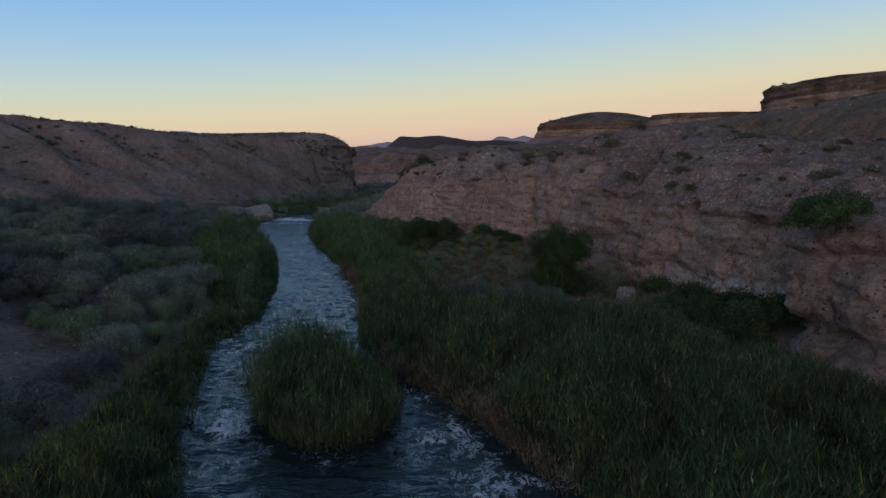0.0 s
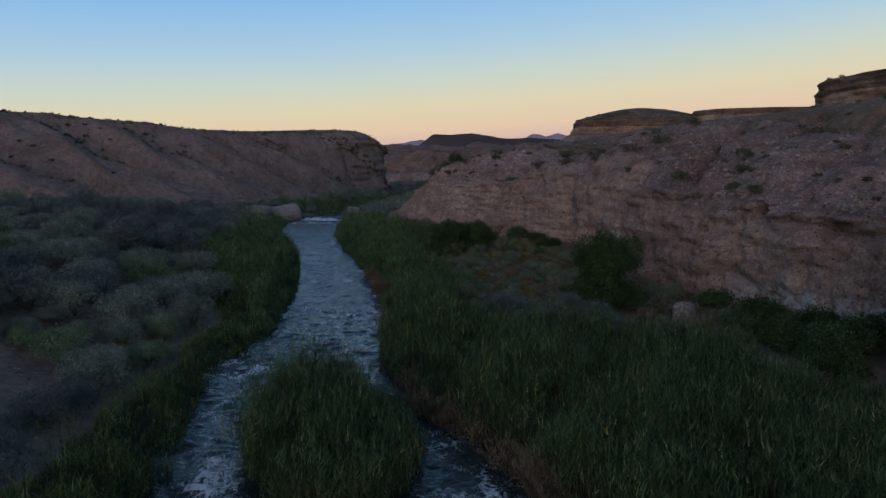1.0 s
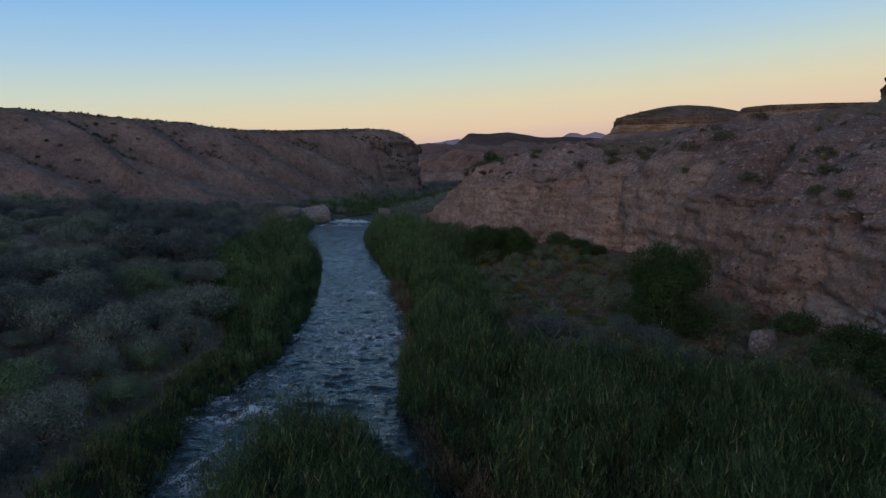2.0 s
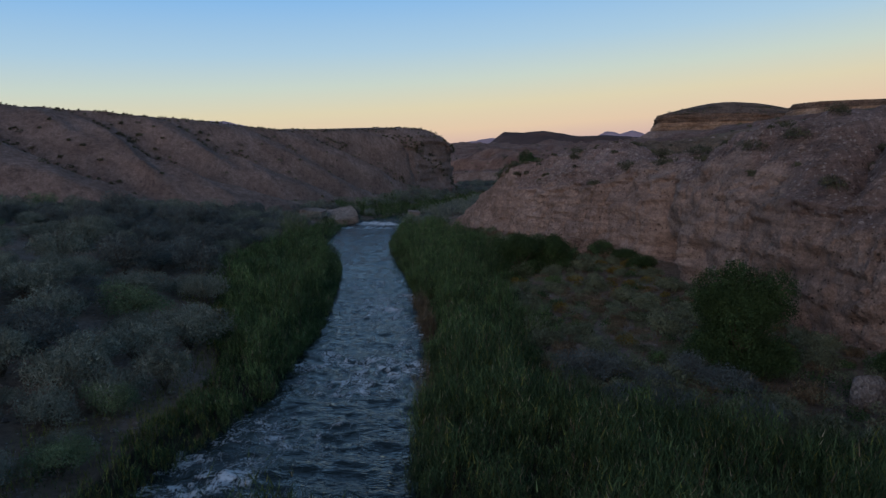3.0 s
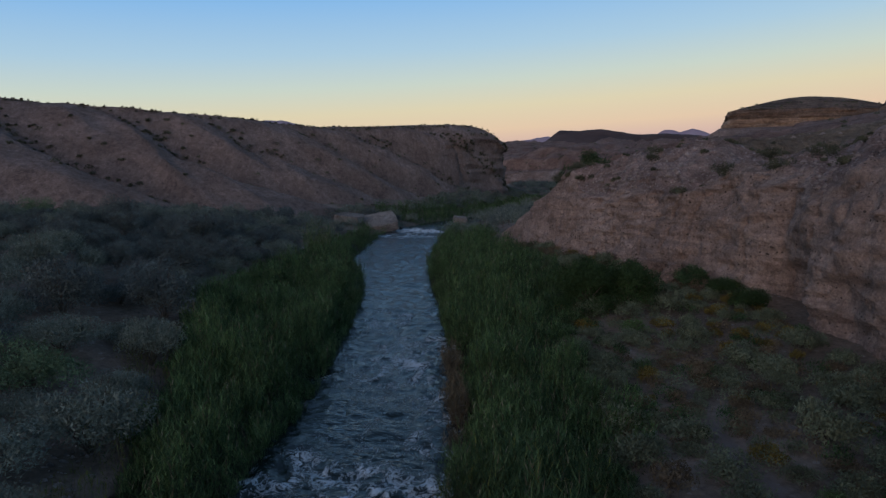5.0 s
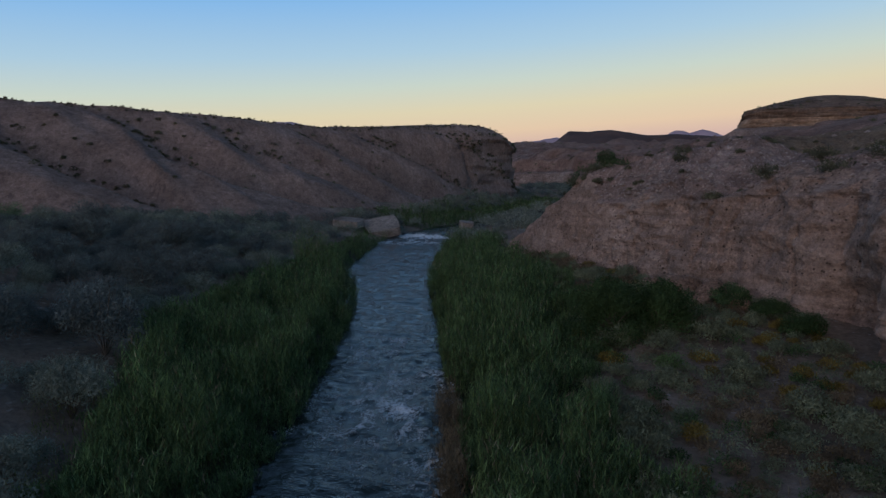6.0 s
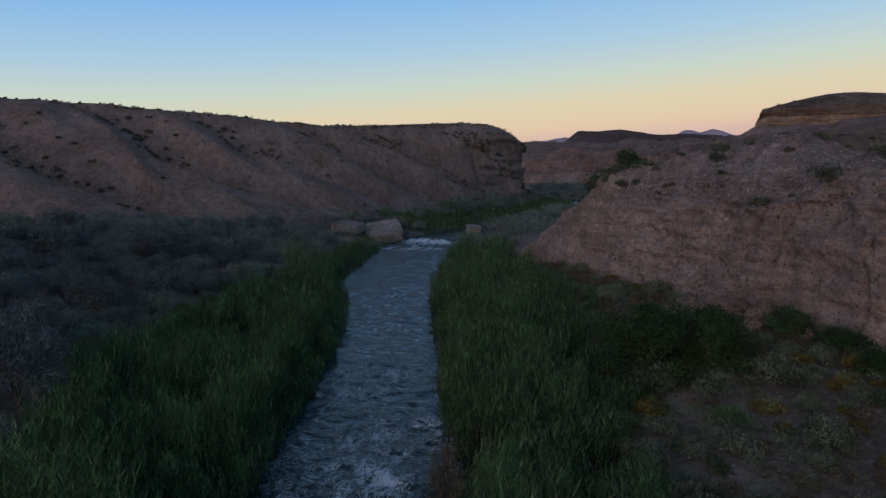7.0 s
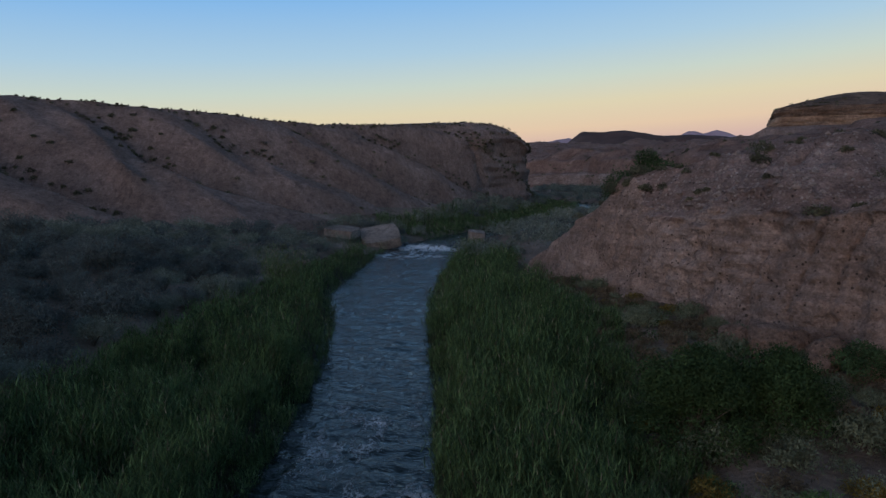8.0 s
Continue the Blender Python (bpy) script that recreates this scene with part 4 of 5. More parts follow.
def reed_mesh(name, rng, x, y, z, height, leaves, mats, share, size=1.0, lean_to=None, plumes=0.06):
    """Stems with arching leaves; share gives the part of the stems in each material; the last one is for plumes."""
    n = len(x)
    lean = rng.normal(size=(n, 2)) * 0.12
    # stems fan out from the middle of their tuft
    tuft = 1.9 * np.sqrt(size)
    ix, iy = np.floor(x / tuft + 0.4 * np.sin(y * 0.9)), np.floor(y / tuft)
    cx = (ix + 0.5 - 0.4 * np.sin(y * 0.9) + 0.5 * cell(ix.astype(np.int64), iy.astype(np.int64), 3, 5) - 0.25) * tuft
    cy = (iy + 0.5 + 0.5 * cell(ix.astype(np.int64), iy.astype(np.int64), 7, 6) - 0.25) * tuft
    off = np.column_stack([x - cx, y - cy]) / tuft
    lean = lean + off * 0.35
    far = (off ** 2).sum(1)
    keep = (far < 0.2) | (rng.rand(n) < 0.3)
    x, y, z, height, lean, off, ix, iy = x[keep], y[keep], z[keep], height[keep], lean[keep], off[keep], ix[keep], iy[keep]
    n = len(x)
    root = np.stack([x, y, z], -1)
    height = height * np.clip(1.12 - 2.2 * (off ** 2).sum(1), 0.35, 1.12) * (0.75 + 0.5 * cell(ix.astype(np.int64), iy.astype(np.int64), 9, 8))
    if lean_to is not None:
        lean = lean + lean_to
    top = root + np.column_stack([lean * height[:, None], height])
    kind = rng.choice(len(mats) - 1, n, p=share)
    verts, kinds = [], []

    def blades(p, side, tip, kind):
        verts.append(np.stack([p - side, p + side, tip], 1).reshape(-1, 3))
        kinds.append(kind)

    def sideways(m, width):
        a = rng.rand(m) * 6.283
        return np.column_stack([np.cos(a), np.sin(a), np.zeros(m)]) * width

    blades(root, sideways(n, 0.004 * size), top, kind)
    for k in range(leaves):
        f = (0.30 + 0.72 * (k + rng.rand(n)) / leaves)[:, None]
        p0 = root + (top - root) * f
        a = rng.rand(n) * 6.283
        ln = (0.15 + 0.2 * rng.rand(n)) * (0.75 + 0.3 * size) * np.clip(height / 2.0, 0.55, 1.2)
        rise = 0.4 + 1.4 * rng.rand(n)
        tip = p0 + np.column_stack([np.cos(a) * ln, np.sin(a) * ln, rise * ln]) * 0.85
        blades(p0, np.column_stack([-np.sin(a), np.cos(a), 0.3 * rng.normal(size=n)]) * (0.0145 * size * (0.7 + 0.6 * rng.rand(n)))[:, None], tip, kind)
    m = np.nonzero(rng.rand(n) < plumes)[0]
    if len(m):
        t = top[m]
        up = np.column_stack([rng.normal(size=(len(m), 2)) * 0.07, 0.12 + 0.12 * rng.rand(len(m))]) * size
        blades(t - [0, 0, 0.05], sideways(len(m), 0.016 * size), t + up, np.full(len(m), len(mats) - 1))
    qi = np.concatenate(kinds)
    tris = np.arange(len(qi) * 3).reshape(-1, 3)
    index = [i for i in range(len(mats)) if (qi == i).any()]
    return raw_mesh(name, np.concatenate(verts), [tris[qi == i] for i in index], mats, index, smooth=False)


def reed_points(rng, count, box, keep):
    x = box[0] + rng.rand(count) * (box[1] - box[0])
    y = box[2] + rng.rand(count) * (box[3] - box[2])
    k = keep(x, y)
    return x[k], y[k]


def clumpy(x, y, seed):
    return 1 + 0.52 * vnoise(x * 0.3, y * 0.3, 0, seed) + 0.22 * vnoise(x * 1.3, y * 1.3, 0, seed + 1)


def on_left(x, y):
    d = left_bank(y) - x
    return (d > -0.45) & (d < reed_left(y) + 1.5 * vnoise(x * 0.3, y * 0.3, 0, 401))


def thatchy(y):
    return vnoise(y * 0.16, 2, 0, 49) + 0.5 * np.exp(-((y - 28) / 7) ** 2) + 0.35 * np.exp(-((y - 72) / 14) ** 2) - ramp(y, 82, 92)


def on_right(x, y):
    d = x - right_bank(y)
    return (d > -0.25 + 0.6 * ramp(thatchy(y), 0.1, 0.4)) & (d < reed_right(y) + 1.5 * vnoise(x * 0.3, y * 0.3, 0, 402)) & (x < cliff_x(y) - 0.5) & ((x - 10.2) ** 2 + (y - 59.6) ** 2 > 6) & ((x - 15) ** 2 + (y - 55) ** 2 > 7)


REED_MATS = [MAT_REED, MAT_REED_YELLOW, MAT_STRAW, MAT_PLUME]
# for farther stands: part of their brighter light is in the leaf colour
BRIGHTENED_MATS = [MAT_REED, MAT_REED_BRIGHT, MAT_STRAW, MAT_PLUME]


def reed_bed(name, label, seed, count, box, keep, tall, share, size=1.0, leaves=8, mats=None):
    rng = np.random.RandomState(seed)
    x, y = reed_points(rng, count, box, keep)
    h = tall * clumpy(x, y, seed) * (0.8 + 0.4 * rng.rand(len(x)))
    dl, dr = left_bank(y) - x, x - right_bank(y)
    edge = np.clip(np.minimum(np.abs(dl), np.abs(dr)) / 1.2, 0.6, 1)
    rest = np.where(dl > 0, (reed_left(y) - dl) / 2.2, np.where(dr > 0, (reed_right(y) - dr) / 4.5, 1.0))
    edge = edge * np.clip(0.4 + 0.6 * rest, 0.4, 1) * (1 - 0.35 * ramp(dl, -1, 0) * ramp(y, 66, 54))
    me = reed_mesh(name, rng, x, y, ground_z(x, y) - 0.05, h * edge, leaves, mats or REED_MATS, share, size)
    return tagged(new(name, me), label, "reeds", kind="stuff")


reed_bed("reed_bed", "dark green reeds along the river's sandy bank", 41, 88000, (-30, 2, 12, 50), on_left, 2.0, (0.68, 0.28, 0.04), 1.15)
reed_bed("reed_bed", "mounded green reeds along the river's sandy bank, brightened in colour", 40, 150000, (-45, -10, 50, 100), on_left, 2.1, (0.46, 0.5, 0.04), 1.2, 8, BRIGHTENED_MATS)
reed_bed("reed_bed", "dense green reeds along the river's upstream bank", 42, 80000, (-60, -20, 100, 166), on_left, 2.2, (0.5, 0.46, 0.04), 1.7, 5, BRIGHTENED_MATS)
reed_bed("reed_bed", "broad dark green reed field below the cliff", 43, 125000, (-9, 25, 12, 62), on_right, 1.9, (0.9, 0.06, 0.04), 1.15)
reed_bed("reed_bed", "green reed belt with pale plumes beside the water", 44, 120000, (-25, 6, 62, 112), on_right, 2.2, (0.5, 0.46, 0.04), 1.25, 8, BRIGHTENED_MATS)
reed_bed("reed_bed", "green reed belt narrowing towards the weir", 45, 60000, (-36, 0, 112, 170), on_right, 2.2, (0.45, 0.52, 0.03), 1.8, 5, BRIGHTENED_MATS)
reed_bed("reed_island", "tall reeds on a small midstream island", 46, 22000, (-12, 0, 27, 43), lambda x, y: island_field(x, y) > -0.06, 1.9, (0.92, 0.04, 0.04), 1.1)


def bend_reeds(x, y):
    d = left_bank(y) - x
    return (d > -1) & (d < 12 + 3 * vnoise(x * 0.2, y * 0.2, 0, 403))


reed_bed("reed_bed", "deep green reeds on the river bend above the weir", 47, 90000, (-60, 0, 176, 290), bend_reeds, 3.9, (0.62, 0.36, 0.02), 3.0, 4, BRIGHTENED_MATS)

# dead thatch that hangs over the water
rng = np.random.RandomState(48)
ty = 20 + rng.rand(15000) * 104
tx = right_bank(ty) - 0.25 + rng.rand(15000) * 0.95
clump = thatchy(ty) + 0.5 * (rng.rand(len(ty)) - 0.5) > 0.62
tx, ty = tx[clump], ty[clump]
tagged(new("dead_reeds", reed_mesh("dead_reeds", rng, tx, ty, ground_z(tx, ty) - 0.05, 1.0 + 0.7 * rng.rand(len(tx)), 5, [MAT_STRAW, MAT_DRY, MAT_STRAW], (0.7, 0.3), 1.2, np.array([-0.4, -0.1]))),
       "tan dead reed thatch overhanging the water's edge", "reeds", kind="stuff")

# one tall clump with pale seed plumes near the weir
rng = np.random.RandomState(49)
x, y = reed_points(rng, 900, (-39.5, -35.8, 119.5, 123.5), lambda x, y: (x + 37.6) ** 2 + (y - 121.5) ** 2 < 3.2)
tagged(new("plume_grass", reed_mesh("plume_grass", rng, x, y, ground_z(x, y) - 0.05, 2.9 + 0.7 * rng.rand(len(x)), 6, [MAT_OLIVE, MAT_REED_BRIGHT, MAT_PLUME], (0.5, 0.5), 1.9, None, 0.5)),
       "tall olive grass clump with pale seed plumes", "grass")

# ---- saltbush plain ----
SALT = [make_bush("saltbush", "rounded grey-green saltbush on the sandy plain", "bush", "saltbushes on the plain", 500 + i, 1.3, 1.7, 6000, 0.09, MAT_SALT, slim=0.17) for i in range(4)]
DARK = [make_bush("saltbush", "dark twiggy saltbush on the sandy plain", "bush", "saltbushes on the plain", 520 + i, 1.35, 1.75, 6000, 0.09, MAT_DARKSALT, slim=0.17) for i in range(3)]
GREEN = [make_bush("saltbush", "fresh green rounded bush among grey saltbushes", "bush", "saltbushes on the plain", 530 + i, 1.25, 1.7, 6000, 0.09, MAT_FRESHBUSH, slim=0.17) for i in range(2)]
rng = np.random.RandomState(51)


def on_plain(x, y):
    d = left_bank(y) - x
    bare = vnoise(x * 0.09, y * 0.09, 0, 52) + 0.4 * vnoise(x * 0.3, y * 0.3, 0, 53)
    if ((x + 25) / 6) ** 2 + ((y - 36) / 7) ** 2 < 1 or (x + 45) ** 2 + (y - 78) ** 2 < 18 or ((x + 56) / 7) ** 2 + ((y - 160) / 4) ** 2 < 1 or ((x + 47) / 6) ** 2 + ((y - 164) / 9) ** 2 < 1:
        return False
    return d > reed_left(y) + 0.8 and inside_hill_foot(x, y) and bare > -0.42 and -x < 0.8 * y + 14 and y < 178


def stand(sources, spots, rng, base=1.0):
    used = set()
    for x, y, r in spots:
        src = sources[int(rng.rand() * len(sources))]
        size, turn = base * r, rng.rand() * 6.283
        if src.name in used:
            put(copy_thing(src, pose(0, 0, 0)), x, y, size, turn, squash=0.7 + 0.6 * rng.rand())
        else:
            used.add(src.name)
            put(src, x, y, size, turn)


near = scatter(rng, 150, (-62, -12, 20, 50), 2.3, on_plain) + scatter(rng, 330, (-78, -12, 50, 122), 3.1, on_plain)
near.sort(key=lambda p: 0.5 * vnoise(p[0] * 0.09, p[1] * 0.09, 0, 54) + 0.8 * rng.rand())
split = int(len(near) * 0.42)
stand(DARK, near[:split], rng, 0.53)
stand(SALT, near[split:-26], rng, 0.52)
stand(GREEN, near[-26:], rng, 0.48)


def thicket(name, label, spots, rng, lobes_r, leaves, size, mat, height=1.3, zs=None):
    vs, fs, k = [], [], 0
    for i, (x, y, r) in enumerate(spots):
        v, f = leaf_cloud(rng, bush_lobes(rng, r * lobes_r, height * r * lobes_r, 5), leaves, size, 0.85)
        z = ground_z(x, y) if zs is None else zs[i] - 0.22 * r
        vs.append(v + np.array([x, y, float(z)]))
        fs.append(f + k)
        k += len(v)
    return tagged(new(name, raw_mesh(name, np.concatenate(vs), [np.concatenate(fs)], [mat], smooth=False)), label, "bushes", kind="stuff")


far = scatter(rng, 560, (-110, -36, 112, 180), 3.0, lambda x, y: on_plain(x, y) and (y > 122 or x < -78))
thicket("saltbush_thicket", "grey-green saltbush thicket before the gravel hill", far[::2], rng, 0.66, 1000, 0.2, MAT_SALT)
thicket("saltbush_thicket", "dark scrub thicket before the gravel hill", far[1::2], rng, 0.66, 1000, 0.2, MAT_DARKSALT)

# ---- terrace below the cliff ----
rng = np.random.RandomState(61)


def on_terrace(x, y):
    d = x - right_bank(y)
    return d > reed_right(y) - 0.5 and x < cliff_x(y) - 1.0 and vnoise(x * 0.12, y * 0.12, 0, 62) > -0.6 and off_track(x, y) > 0.9 and (x - 14.2) ** 2 + (y - 53.4) ** 2 > 5


T_SALT = [make_bush("low_shrub", "low grey-green shrub on the gravel terrace", "bush", "shrubs on the terrace", 540 + i, 1.0, 0.9, 1600, 0.11, MAT_OLIVE) for i in range(3)]
B_SALT = [make_bush("saltbush", "blue-grey saltbush at the edge of the reed field", "bush", "shrubs on the terrace", 545 + i, 1.3, 1.25, 5200, 0.09, MAT_DARKSALT, slim=0.17) for i in range(2)]
T_YEL = [make_bush("rabbitbrush", "yellow flowering rabbitbrush on the gravel terrace", "bush", "shrubs on the terrace", 550 + i, 0.8, 0.7, 1200, 0.1, MAT_YELLOW) for i in range(2)]
T_DRY = [make_bush("dry_brush", "dry brown brush on the gravel terrace", "bush", "shrubs on the terrace", 560 + i, 0.9, 0.7, 900, 0.12, MAT_DRY) for i in range(2)]
T_GRN = [make_bush("green_shrub", "dark green shrub on the gravel terrace", "bush", "shrubs on the terrace", 570 + i, 1.1, 1.1, 1800, 0.11, MAT_REED_BRIGHT) for i in range(2)]
spots = scatter(rng, 330, (-24, 22, 48, 140), 1.55, on_terrace)
rng.shuffle(spots)
spots.sort(key=lambda p: (p[0] - 7) ** 2 + (p[1] - 88) ** 2 > 40 and rng.rand() < 0.97)
spots = spots[20:140] + spots[:20] + spots[140:]
stand(T_SALT, spots[:120], rng, 0.68)
stand(T_YEL, spots[120:165], rng, 0.55)
stand(T_DRY, spots[165:250], rng, 0.6)
stand(T_GRN, spots[250:], rng, 0.6)
stand(B_SALT, scatter(rng, 20, (1, 9, 50, 58), 2.3, lambda x, y: x - right_bank(y) > reed_right(y) + 0.5), rng, 0.5)

rng = np.random.RandomState(63)
brush = scatter(rng, 460, (-24, 22, 46, 142), 1.25, lambda x, y: x - right_bank(y) > reed_right(y) - 0.8 and x < cliff_x(y) - 0.6 and vnoise(x * 0.16, y * 0.16, 0, 64) > -0.25 and off_track(x, y) > 0.25)
thicket("terrace_brush", "low olive brush covering the gravel terrace", brush[::2], rng, 0.62, 300, 0.12, MAT_OLIVE, 0.8)
thicket("terrace_brush", "low dark green brush covering the gravel terrace", brush[1::4], rng, 0.62, 260, 0.13, MAT_REED, 0.9)
thicket("terrace_brush", "low straw-brown brush covering the gravel terrace", brush[3::4], rng, 0.6, 260, 0.13, MAT_DRY, 0.7)

# ---- trees ----
def make_tree(name, label, seed, radius, height, leaves, size, mat, at, turn=0.0, group=""):
    rng = np.random.RandomState(seed)
    root = thing(name, label, "tree", group)
    bm = bmesh.new()
    limbs = []
    for i in range(7):
        a = 6.283 * i / 7 + rng.rand() * 0.6
        limbs.append((math.cos(a) * radius * (0.25 + 0.3 * rng.rand()), math.sin(a) * radius * (0.25 + 0.3 * rng.rand()), height * (0.4 + 0.35 * rng.rand())))
    me = twig_mesh(rng, "branchwork", radius * 0.9, height * 0.8, 16, 0.07)
    part("branchwork", me, root, "grey-brown forking limbs")
    bmesh.ops.create_cone(bm, segments=9, radius1=0.2 * height / 4, radius2=0.11 * height / 4, depth=height * 0.4, matrix=Matrix.Translation((0, 0, height * 0.16)), cap_ends=True)
    for v in bm.verts:
        v.co.x += 0.05 * math.sin(v.co.z * 3)
    tm = bpy.data.meshes.new("trunk")
    bm.to_mesh(tm)
    bm.free()
    tm.materials.append(mat_bark())
    part("trunk", tm, root, "short rough grey trunk")
    lobes = [(0, 0, height * 0.55, radius * 0.55)]
    for lx, ly, lz in limbs:
        lobes.append((lx, ly, lz, radius * (0.27 + 0.18 * rng.rand())))
    for i in range(16):
        a, rr = rng.rand() * 6.283, radius * (0.25 + 0.45 * rng.rand())
        lobes.append((rr * math.cos(a), rr * math.sin(a), height * (0.08 + 0.65 * rng.rand()), radius * (0.18 + 0.18 * rng.rand())))
    lobes += [(0.05 * radius, 0, height * 0.72, radius * 0.42), (-0.1 * radius, 0, height * 0.88, radius * 0.24), (0.3 * radius, 0.1, height * 0.62, radius * 0.4), (-0.35 * radius, 0.1, height * 0.58, radius * 0.38)]
    lobes += [(0.6 * radius * math.cos(a), 0.6 * radius * math.sin(a), height * 0.16, radius * 0.34) for a in (0.3, 1.2, 2.2, 3.1, 4.0, 4.9, 5.7)]
    v, f = leaf_cloud(rng, lobes, leaves, size, 1.0)
    part("crown", raw_mesh("crown", v, [f], [mat], smooth=False), root, "uneven leafy crown")
    root.location, root.rotation_euler = at, (0, 0, turn)
    return root


def mat_bark():
    return MAT_BARK


def on_ground(x, y):
    return (x, y, float(ground_z(x, y)) - 0.05)


make_tree("willow_tree", "dense dark green willow below the cliff", 601, 3.3, 6.2, 70000, 0.12, MAT_TREE, on_ground(10.2, 59.8))
make_tree("tamarisk_tree", "low wide dark green tamarisk beside the reeds", 602, 3.1, 4.1, 34000, 0.125, MAT_TREE, on_ground(-3.0, 89.6), 0.5)
make_tree("tamarisk_tree", "low dark green tamarisk near fallen rocks", 603, 2.6, 3.3, 24000, 0.125, MAT_TREE, on_ground(0.4, 91.2), 1.5)
make_tree("mesquite_tree", "tall green mesquite behind the cliff's nose", 605, 5.6, 12.2, 60000, 0.24, MAT_TREE, (-3.4, 138.5, 3.0), 0.2)
ledge_bush = make_bush("ledge_bush", "dark green bush growing on the cliff ledge", "bush", "", 604, 2.1, 3.1, 20000, 0.12, MAT_REED, 20)
ledge_bush.location = (20.0, 36.7, 7.9)
for i, (bx, by, bs) in enumerate([(18.6, 60.5, 1.0), (20.4, 55.5, 1.3), (22.0, 51.0, 1.3), (20.6, 45.5, 1.4), (18.6, 47.5, 1.3), (18.9, 42.5, 1.3), (17.4, 51.5, 1.1), (23.0, 47.5, 1.3), (9.0, 92.5, 1.0), (5.6, 98.5, 1.1), (7.6, 95.5, 0.9)]):
    undercut_bush = make_bush("undercut_bush", "dark green bush in the shade under the cliff", "bush", "bushes under the cliff", 620 + i, 1.6, 1.7, 5200, 0.12, MAT_TREE if i % 3 else MAT_REED)
    put(undercut_bush, bx, by, bs, i * 1.1)


# ---- rocks ----
def make_rock(name, label, seed, size, at, mat, group="", turn=0.0, detail=3, cut=0.2):
    rng = np.random.RandomState(seed)
    bm = bmesh.new()
    bmesh.ops.create_icosphere(bm, subdivisions=detail, radius=1.0)
    planes = rng.normal(size=(9, 3))
    planes /= np.linalg.norm(planes, axis=1)[:, None]
    for v in bm.verts:
        p = np.array(v.co)
        for n in planes:
            over = p @ n - (1 - cut * 1.6)
            if over > 0:
                p = p - n * over * 0.85
        p = p * (1 + 0.05 * float(fbm(p[0] * 2 + seed, p[1] * 2, p[2] * 2, 3, seed)))
        v.co = Vector((p[0] * size[0], p[1] * size[1], p[2] * size[2]))
    me = bpy.data.meshes.new(name)
    bm.to_mesh(me)
    bm.free()
    me.materials.append(mat)
    ob = tagged(new(name, me), label, "rock", group)
    ob.location, ob.rotation_euler = at, (0, 0, turn)
    return ob


make_rock("boulder", "large pale grey boulder among dry grass below the cliff", 701, (0.85, 0.75, 1.3), (14.8, 55.2, 1.6), MAT_BOULDER)
for i, (x, y, s) in enumerate([(2.3, 101.8, 1.6), (4.7, 100.6, 1.4), (0.4, 103.4, 1.0), (6.2, 98.4, 0.9), (1.6, 99.6, 0.7), (3.7, 98.8, 0.8), (-0.8, 102.2, 0.6), (7.2, 96.6, 0.6), (2.8, 97.6, 0.45)]):
    make_rock("fallen_rock", "fallen block of pink conglomerate at the cliff foot", 710 + i, (s * 1.25, s, s * 0.85), (x, y, float(ground_z(x, y)) + 0.45 * s), MAT_FALLEN, "fallen rocks", i * 1.3)


def make_slab(label, seed, size, at, tilt):
    """A broken plate of rock with worn edges and a rough underside."""
    rng = np.random.RandomState(seed)
    bm = bmesh.new()
    bmesh.ops.create_cube(bm, size=2.0)
    bmesh.ops.bevel(bm, geom=bm.edges[:], offset=0.06, segments=2, affect="EDGES")
    bmesh.ops.subdivide_edges(bm, edges=bm.edges[:], cuts=3, use_grid_fill=True)
    for v in bm.verts:
        p = np.array(v.co)
        n = float(fbm(p[0] * 1.7 + seed, p[1] * 1.7, p[2] * 1.7, 4, seed))
        corner = 1 - 0.16 * max(0.0, p[0] * p[1]) + 0.1 * p[0] * (seed % 2)
        p = p * np.array([corner, corner, 1.0]) * (1 + 0.06 * n)
        p[2] += (0.06 + 0.3 * (p[2] < 0)) * n
        v.co = Vector(p * np.array(size))
    me = bpy.data.meshes.new("rock_slab")
    bm.to_mesh(me)
    bm.free()
    me.materials.append(MAT_SLAB)
    ob = tagged(new("rock_slab", me), label, "rock", "weir rocks")
    ob.matrix_world = pose(*at, *tilt)
    return ob


make_slab("long tilted flat rock slab beside the weir", 720, (3.1, 3.4, 0.8), (-44.4, 168.2, 1.7), (19, -12, 20))
make_slab("pale upright block of rock at the end of the weir", 721, (1.35, 1.5, 1.25), (-29.4, 171.6, 1.6), (4, 5, 12))
make_slab("low flat grey rock slab beside the weir", 722, (2.9, 1.9, 0.65), (-50.2, 166.0, 2.6), (6, 3, -10))


# ---- low dry growth on the bare soil ----
rng = np.random.RandomState(91)
x, y = reed_points(rng, 30000, (-24, 24, 50, 165), lambda x, y: (x - right_bank(y) > reed_right(y) - 1) & (x < cliff_x(y) - 0.3) & (vnoise(x * 0.25, y * 0.25, 0, 92) > -0.15) & (off_track(x, y) > 0.1))
tagged(new("dry_grass", reed_mesh("dry_grass", rng, x, y, ground_z(x, y) - 0.03, 0.25 + 0.4 * rng.rand(len(x)), 3, [MAT_DRY, MAT_YELLOW, MAT_STRAW, MAT_PLUME], (0.6, 0.15, 0.25), 1.3)),
       "dry yellow-brown grass tufts on the gravel terrace", "grass", kind="stuff")
x, y = reed_points(rng, 24000, (-32, -8, 18, 75), lambda x, y: (left_bank(y) - x > reed_left(y) - 0.8) & (left_bank(y) - x < reed_left(y) + 2.2 + 1.5 * vnoise(x * 0.3, y * 0.3, 0, 93)))
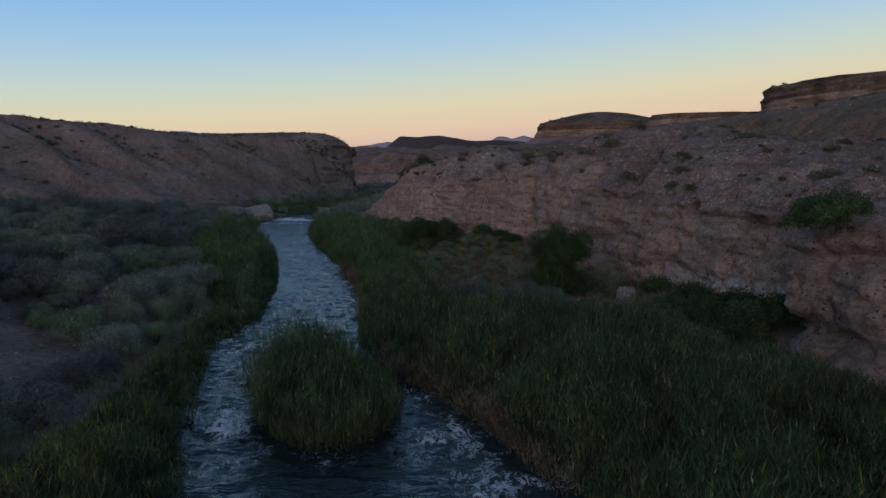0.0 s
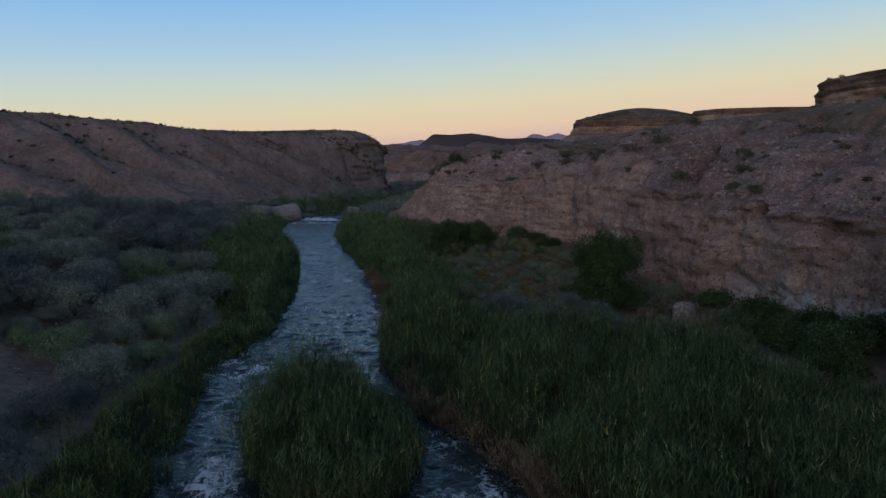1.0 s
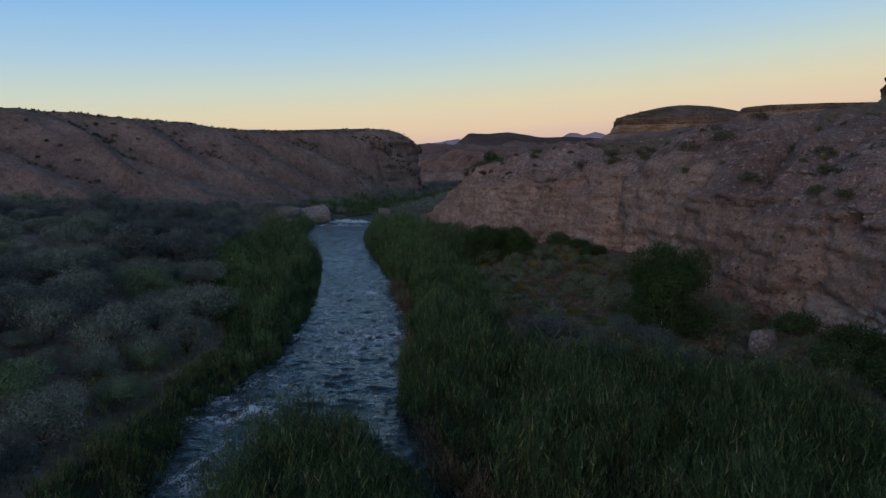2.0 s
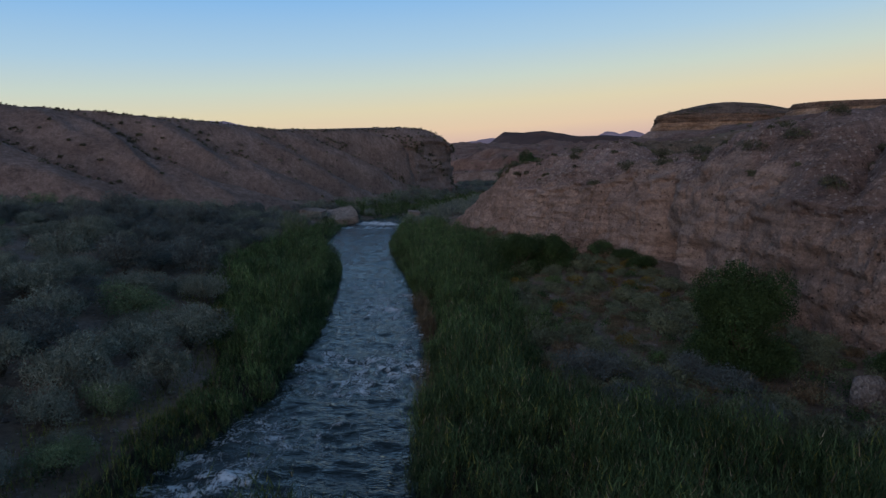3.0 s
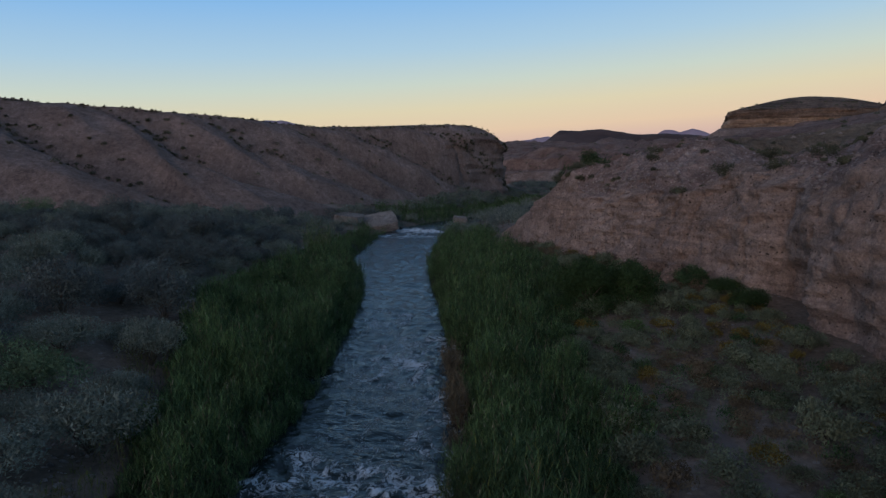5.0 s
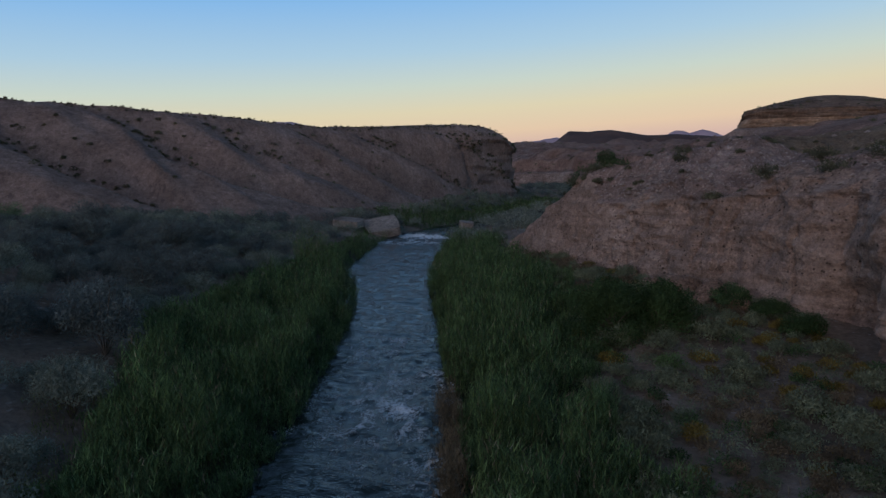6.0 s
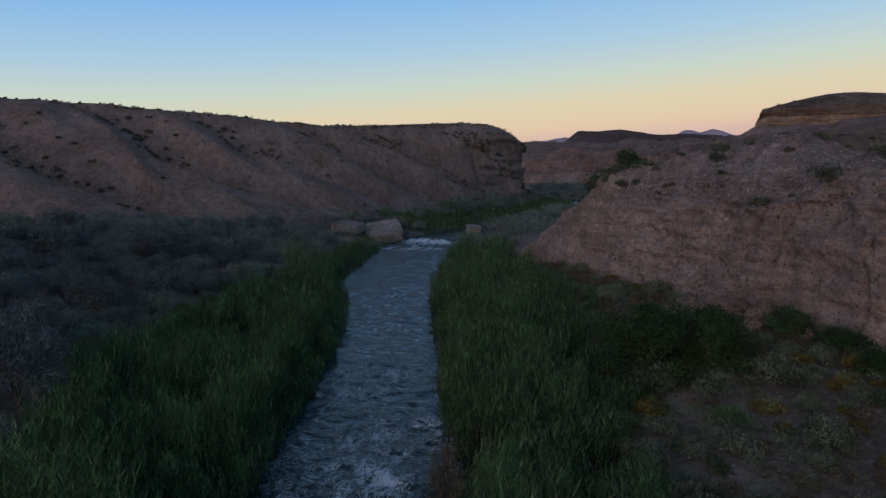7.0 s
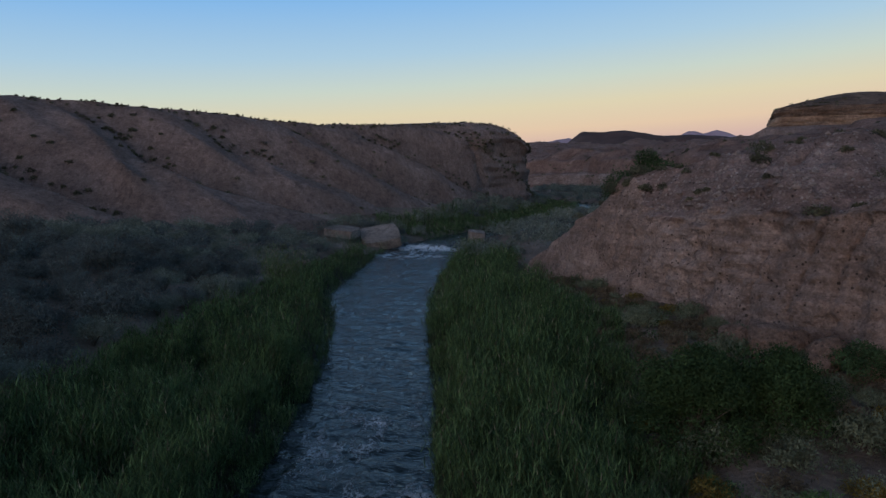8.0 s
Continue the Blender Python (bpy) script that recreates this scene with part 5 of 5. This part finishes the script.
tagged(new("yellow_grass", reed_mesh("yellow_grass", rng, x, y, ground_z(x, y) - 0.03, 0.5 + 0.5 * rng.rand(len(x)), 4, [MAT_REED_YELLOW, MAT_REED, MAT_DRY, MAT_PLUME], (0.7, 0.2, 0.1), 1.2)),
       "low yellow-green grass fringing the reeds", "grass", kind="stuff")

# ---- shrubs on the slopes and rims ----
rng = np.random.RandomState(81)


def on_sheet(P, rng, count, rows, cols, size):
    i, j = rng.randint(rows[0], rows[1], count), rng.randint(cols[0], cols[1], count)
    p = P[i, j]
    return [(a, b, size * (0.6 + 0.8 * rng.rand())) for a, b, _ in p], p[:, 2]


nh = HILL_P.shape[1]
gully = np.argwhere(HILL_GULLY[0][4:52, int(nh * 0.25):nh - 120] < -0.4)
gi = gully[rng.choice(len(gully), 1300)]
loose = np.column_stack([rng.randint(0, 48, 190), rng.randint(0, nh - 120 - int(nh * 0.25), 190)])
p = HILL_P[4:52, int(nh * 0.25):nh - 120][tuple(np.concatenate([gi, loose]).T)]
spots, zs = [(u, v, 0.5 + 1.3 * rng.rand() ** 2) for u, v, _ in p], p[:, 2]
thicket("hillside_shrubs", "sparse dark desert shrubs dotted over the gravel hill", spots, rng, 0.6, 110, 0.28, MAT_SHRUB, 1.15, zs)
p = HILL_P[rng.randint(54, 58, 1300), rng.randint(int(nh * 0.2), nh - 90, 1300)] + np.column_stack([rng.rand(1300, 2) * 1.4 - 0.7, np.zeros(1300)])
spots, zs = [(u, v, 0.16 + 0.6 * rng.rand() ** 3) for u, v, _ in p], p[:, 2]
thicket("rim_shrubs", "small desert shrubs along the hill's rim", spots, rng, 0.6, 45, 0.24, MAT_SHRUB, 0.9, zs)
nc = CLIFF_P.shape[1]
spots, zs = on_sheet(CLIFF_P, rng, 280, (54, 140), (60, nc - 60), 0.7)
big, big_z = on_sheet(CLIFF_P, rng, 110, (50, 110), (120, nc - 60), 1.7)
thicket("slope_shrubs", "sparse olive desert shrubs on the stony slope", spots, rng, 0.6, 150, 0.17, MAT_SHRUB, 1.1, zs)
thicket("slope_shrubs", "rounded olive bushes in the gullies of the stony slope", big, rng, 0.6, 620, 0.16, MAT_SHRUB, 1.1, big_z)
nb = BAD_P.shape[1]
spots, zs = on_sheet(BAD_P, rng, 300, (10, 70), (20, nb - 60), 1.5)
thicket("badland_shrubs", "desert shrubs scattered over the far badlands", spots, rng, 0.6, 60, 0.45, MAT_SHRUB, 0.9, zs)
spots, zs = on_sheet(BUTTE_P, rng, 120, (25, 28), (0, BUTTE_P.shape[1]), 0.8)
thicket("butte_shrubs", "tiny shrubs along the butte's flat top", spots, rng, 0.6, 50, 0.4, MAT_SHRUB, 0.9, zs)
spots, zs = on_sheet(MESA_P, rng, 160, (25, 28), (0, MESA_P.shape[1]), 0.7)
thicket("mesa_shrubs", "tiny shrubs along the mesa's flat top", spots, rng, 0.6, 50, 0.35, MAT_SHRUB, 0.9, zs)
flats = scatter(rng, 760, (-45, 40, 146, 400), 3.4, lambda x, y: ((x + 27.5) / 4.5) ** 2 + ((y - 168) / 7) ** 2 > 1 and (x > right_bank(y) + 2 or (x < left_bank(y) - 8 and y > 182)) and x < np.interp(y, [140, 146, 158, 178, 205, 300, 345], [-18, -14, 0, 6, -2, 8, 6]) + 3)
thicket("valley_thicket", "grey-green scrub on the valley floor beyond the weir", flats[::3] + flats[1::3], rng, 0.66, 420, 0.3, MAT_SALT)
thicket("valley_thicket", "dark green scrub on the valley floor beyond the weir", flats[2::3], rng, 0.66, 420, 0.3, MAT_DARKSALT)

# loose stones on the slope and along the plain
vs, fs, k = [], [], 0
oct_v = np.array([(1, 0, 0), (-1, 0, 0), (0, 1, 0), (0, -1, 0), (0, 0, 1), (0, 0, -1)], float)
oct_f = np.array([(0, 2, 4), (2, 1, 4), (1, 3, 4), (3, 0, 4), (2, 0, 5), (1, 2, 5), (3, 1, 5), (0, 3, 5)])
i = np.concatenate([rng.randint(46, 140, 3000), rng.randint(47, 74, 2600)])
j = rng.randint(210, nc - 60, len(i))
for p in CLIFF_P[i, j]:
    s = 0.07 + 0.33 * rng.rand() ** 5
    vs.append(oct_v * s * (0.6 + 0.8 * rng.rand(6, 1)) * np.array([1, 1, 0.7]) + p)
    fs.append(oct_f + k)
    k += 6
tagged(new("loose_stones", raw_mesh("loose_stones", np.concatenate(vs), [np.concatenate(fs)], [MAT_SCREE], smooth=False)), "pale pinkish loose stones littering the slope above the cliff", "stones", kind="stuff")
vs, fs, k = [], [], 0
for n in range(900):
    gy0 = 26 + 40 * rng.rand()
    gx0 = float(left_bank(gy0)) - float(reed_left(gy0)) - 1.0 - 10 * rng.rand() ** 1.5
    s = 0.05 + 0.2 * rng.rand() ** 3
    vs.append(oct_v * s * (0.6 + 0.8 * rng.rand(6, 1)) * np.array([1, 1, 0.6]) + np.array([gx0, gy0, float(ground_z(gx0, gy0)) + 0.02]))
    fs.append(oct_f + k)
    k += 6
tagged(new("gravel_stones", raw_mesh("gravel_stones", np.concatenate(vs), [np.concatenate(fs)], [MAT_BOULDER], smooth=False)), "pale stones strewn over the sandy plain", "stones", kind="stuff")
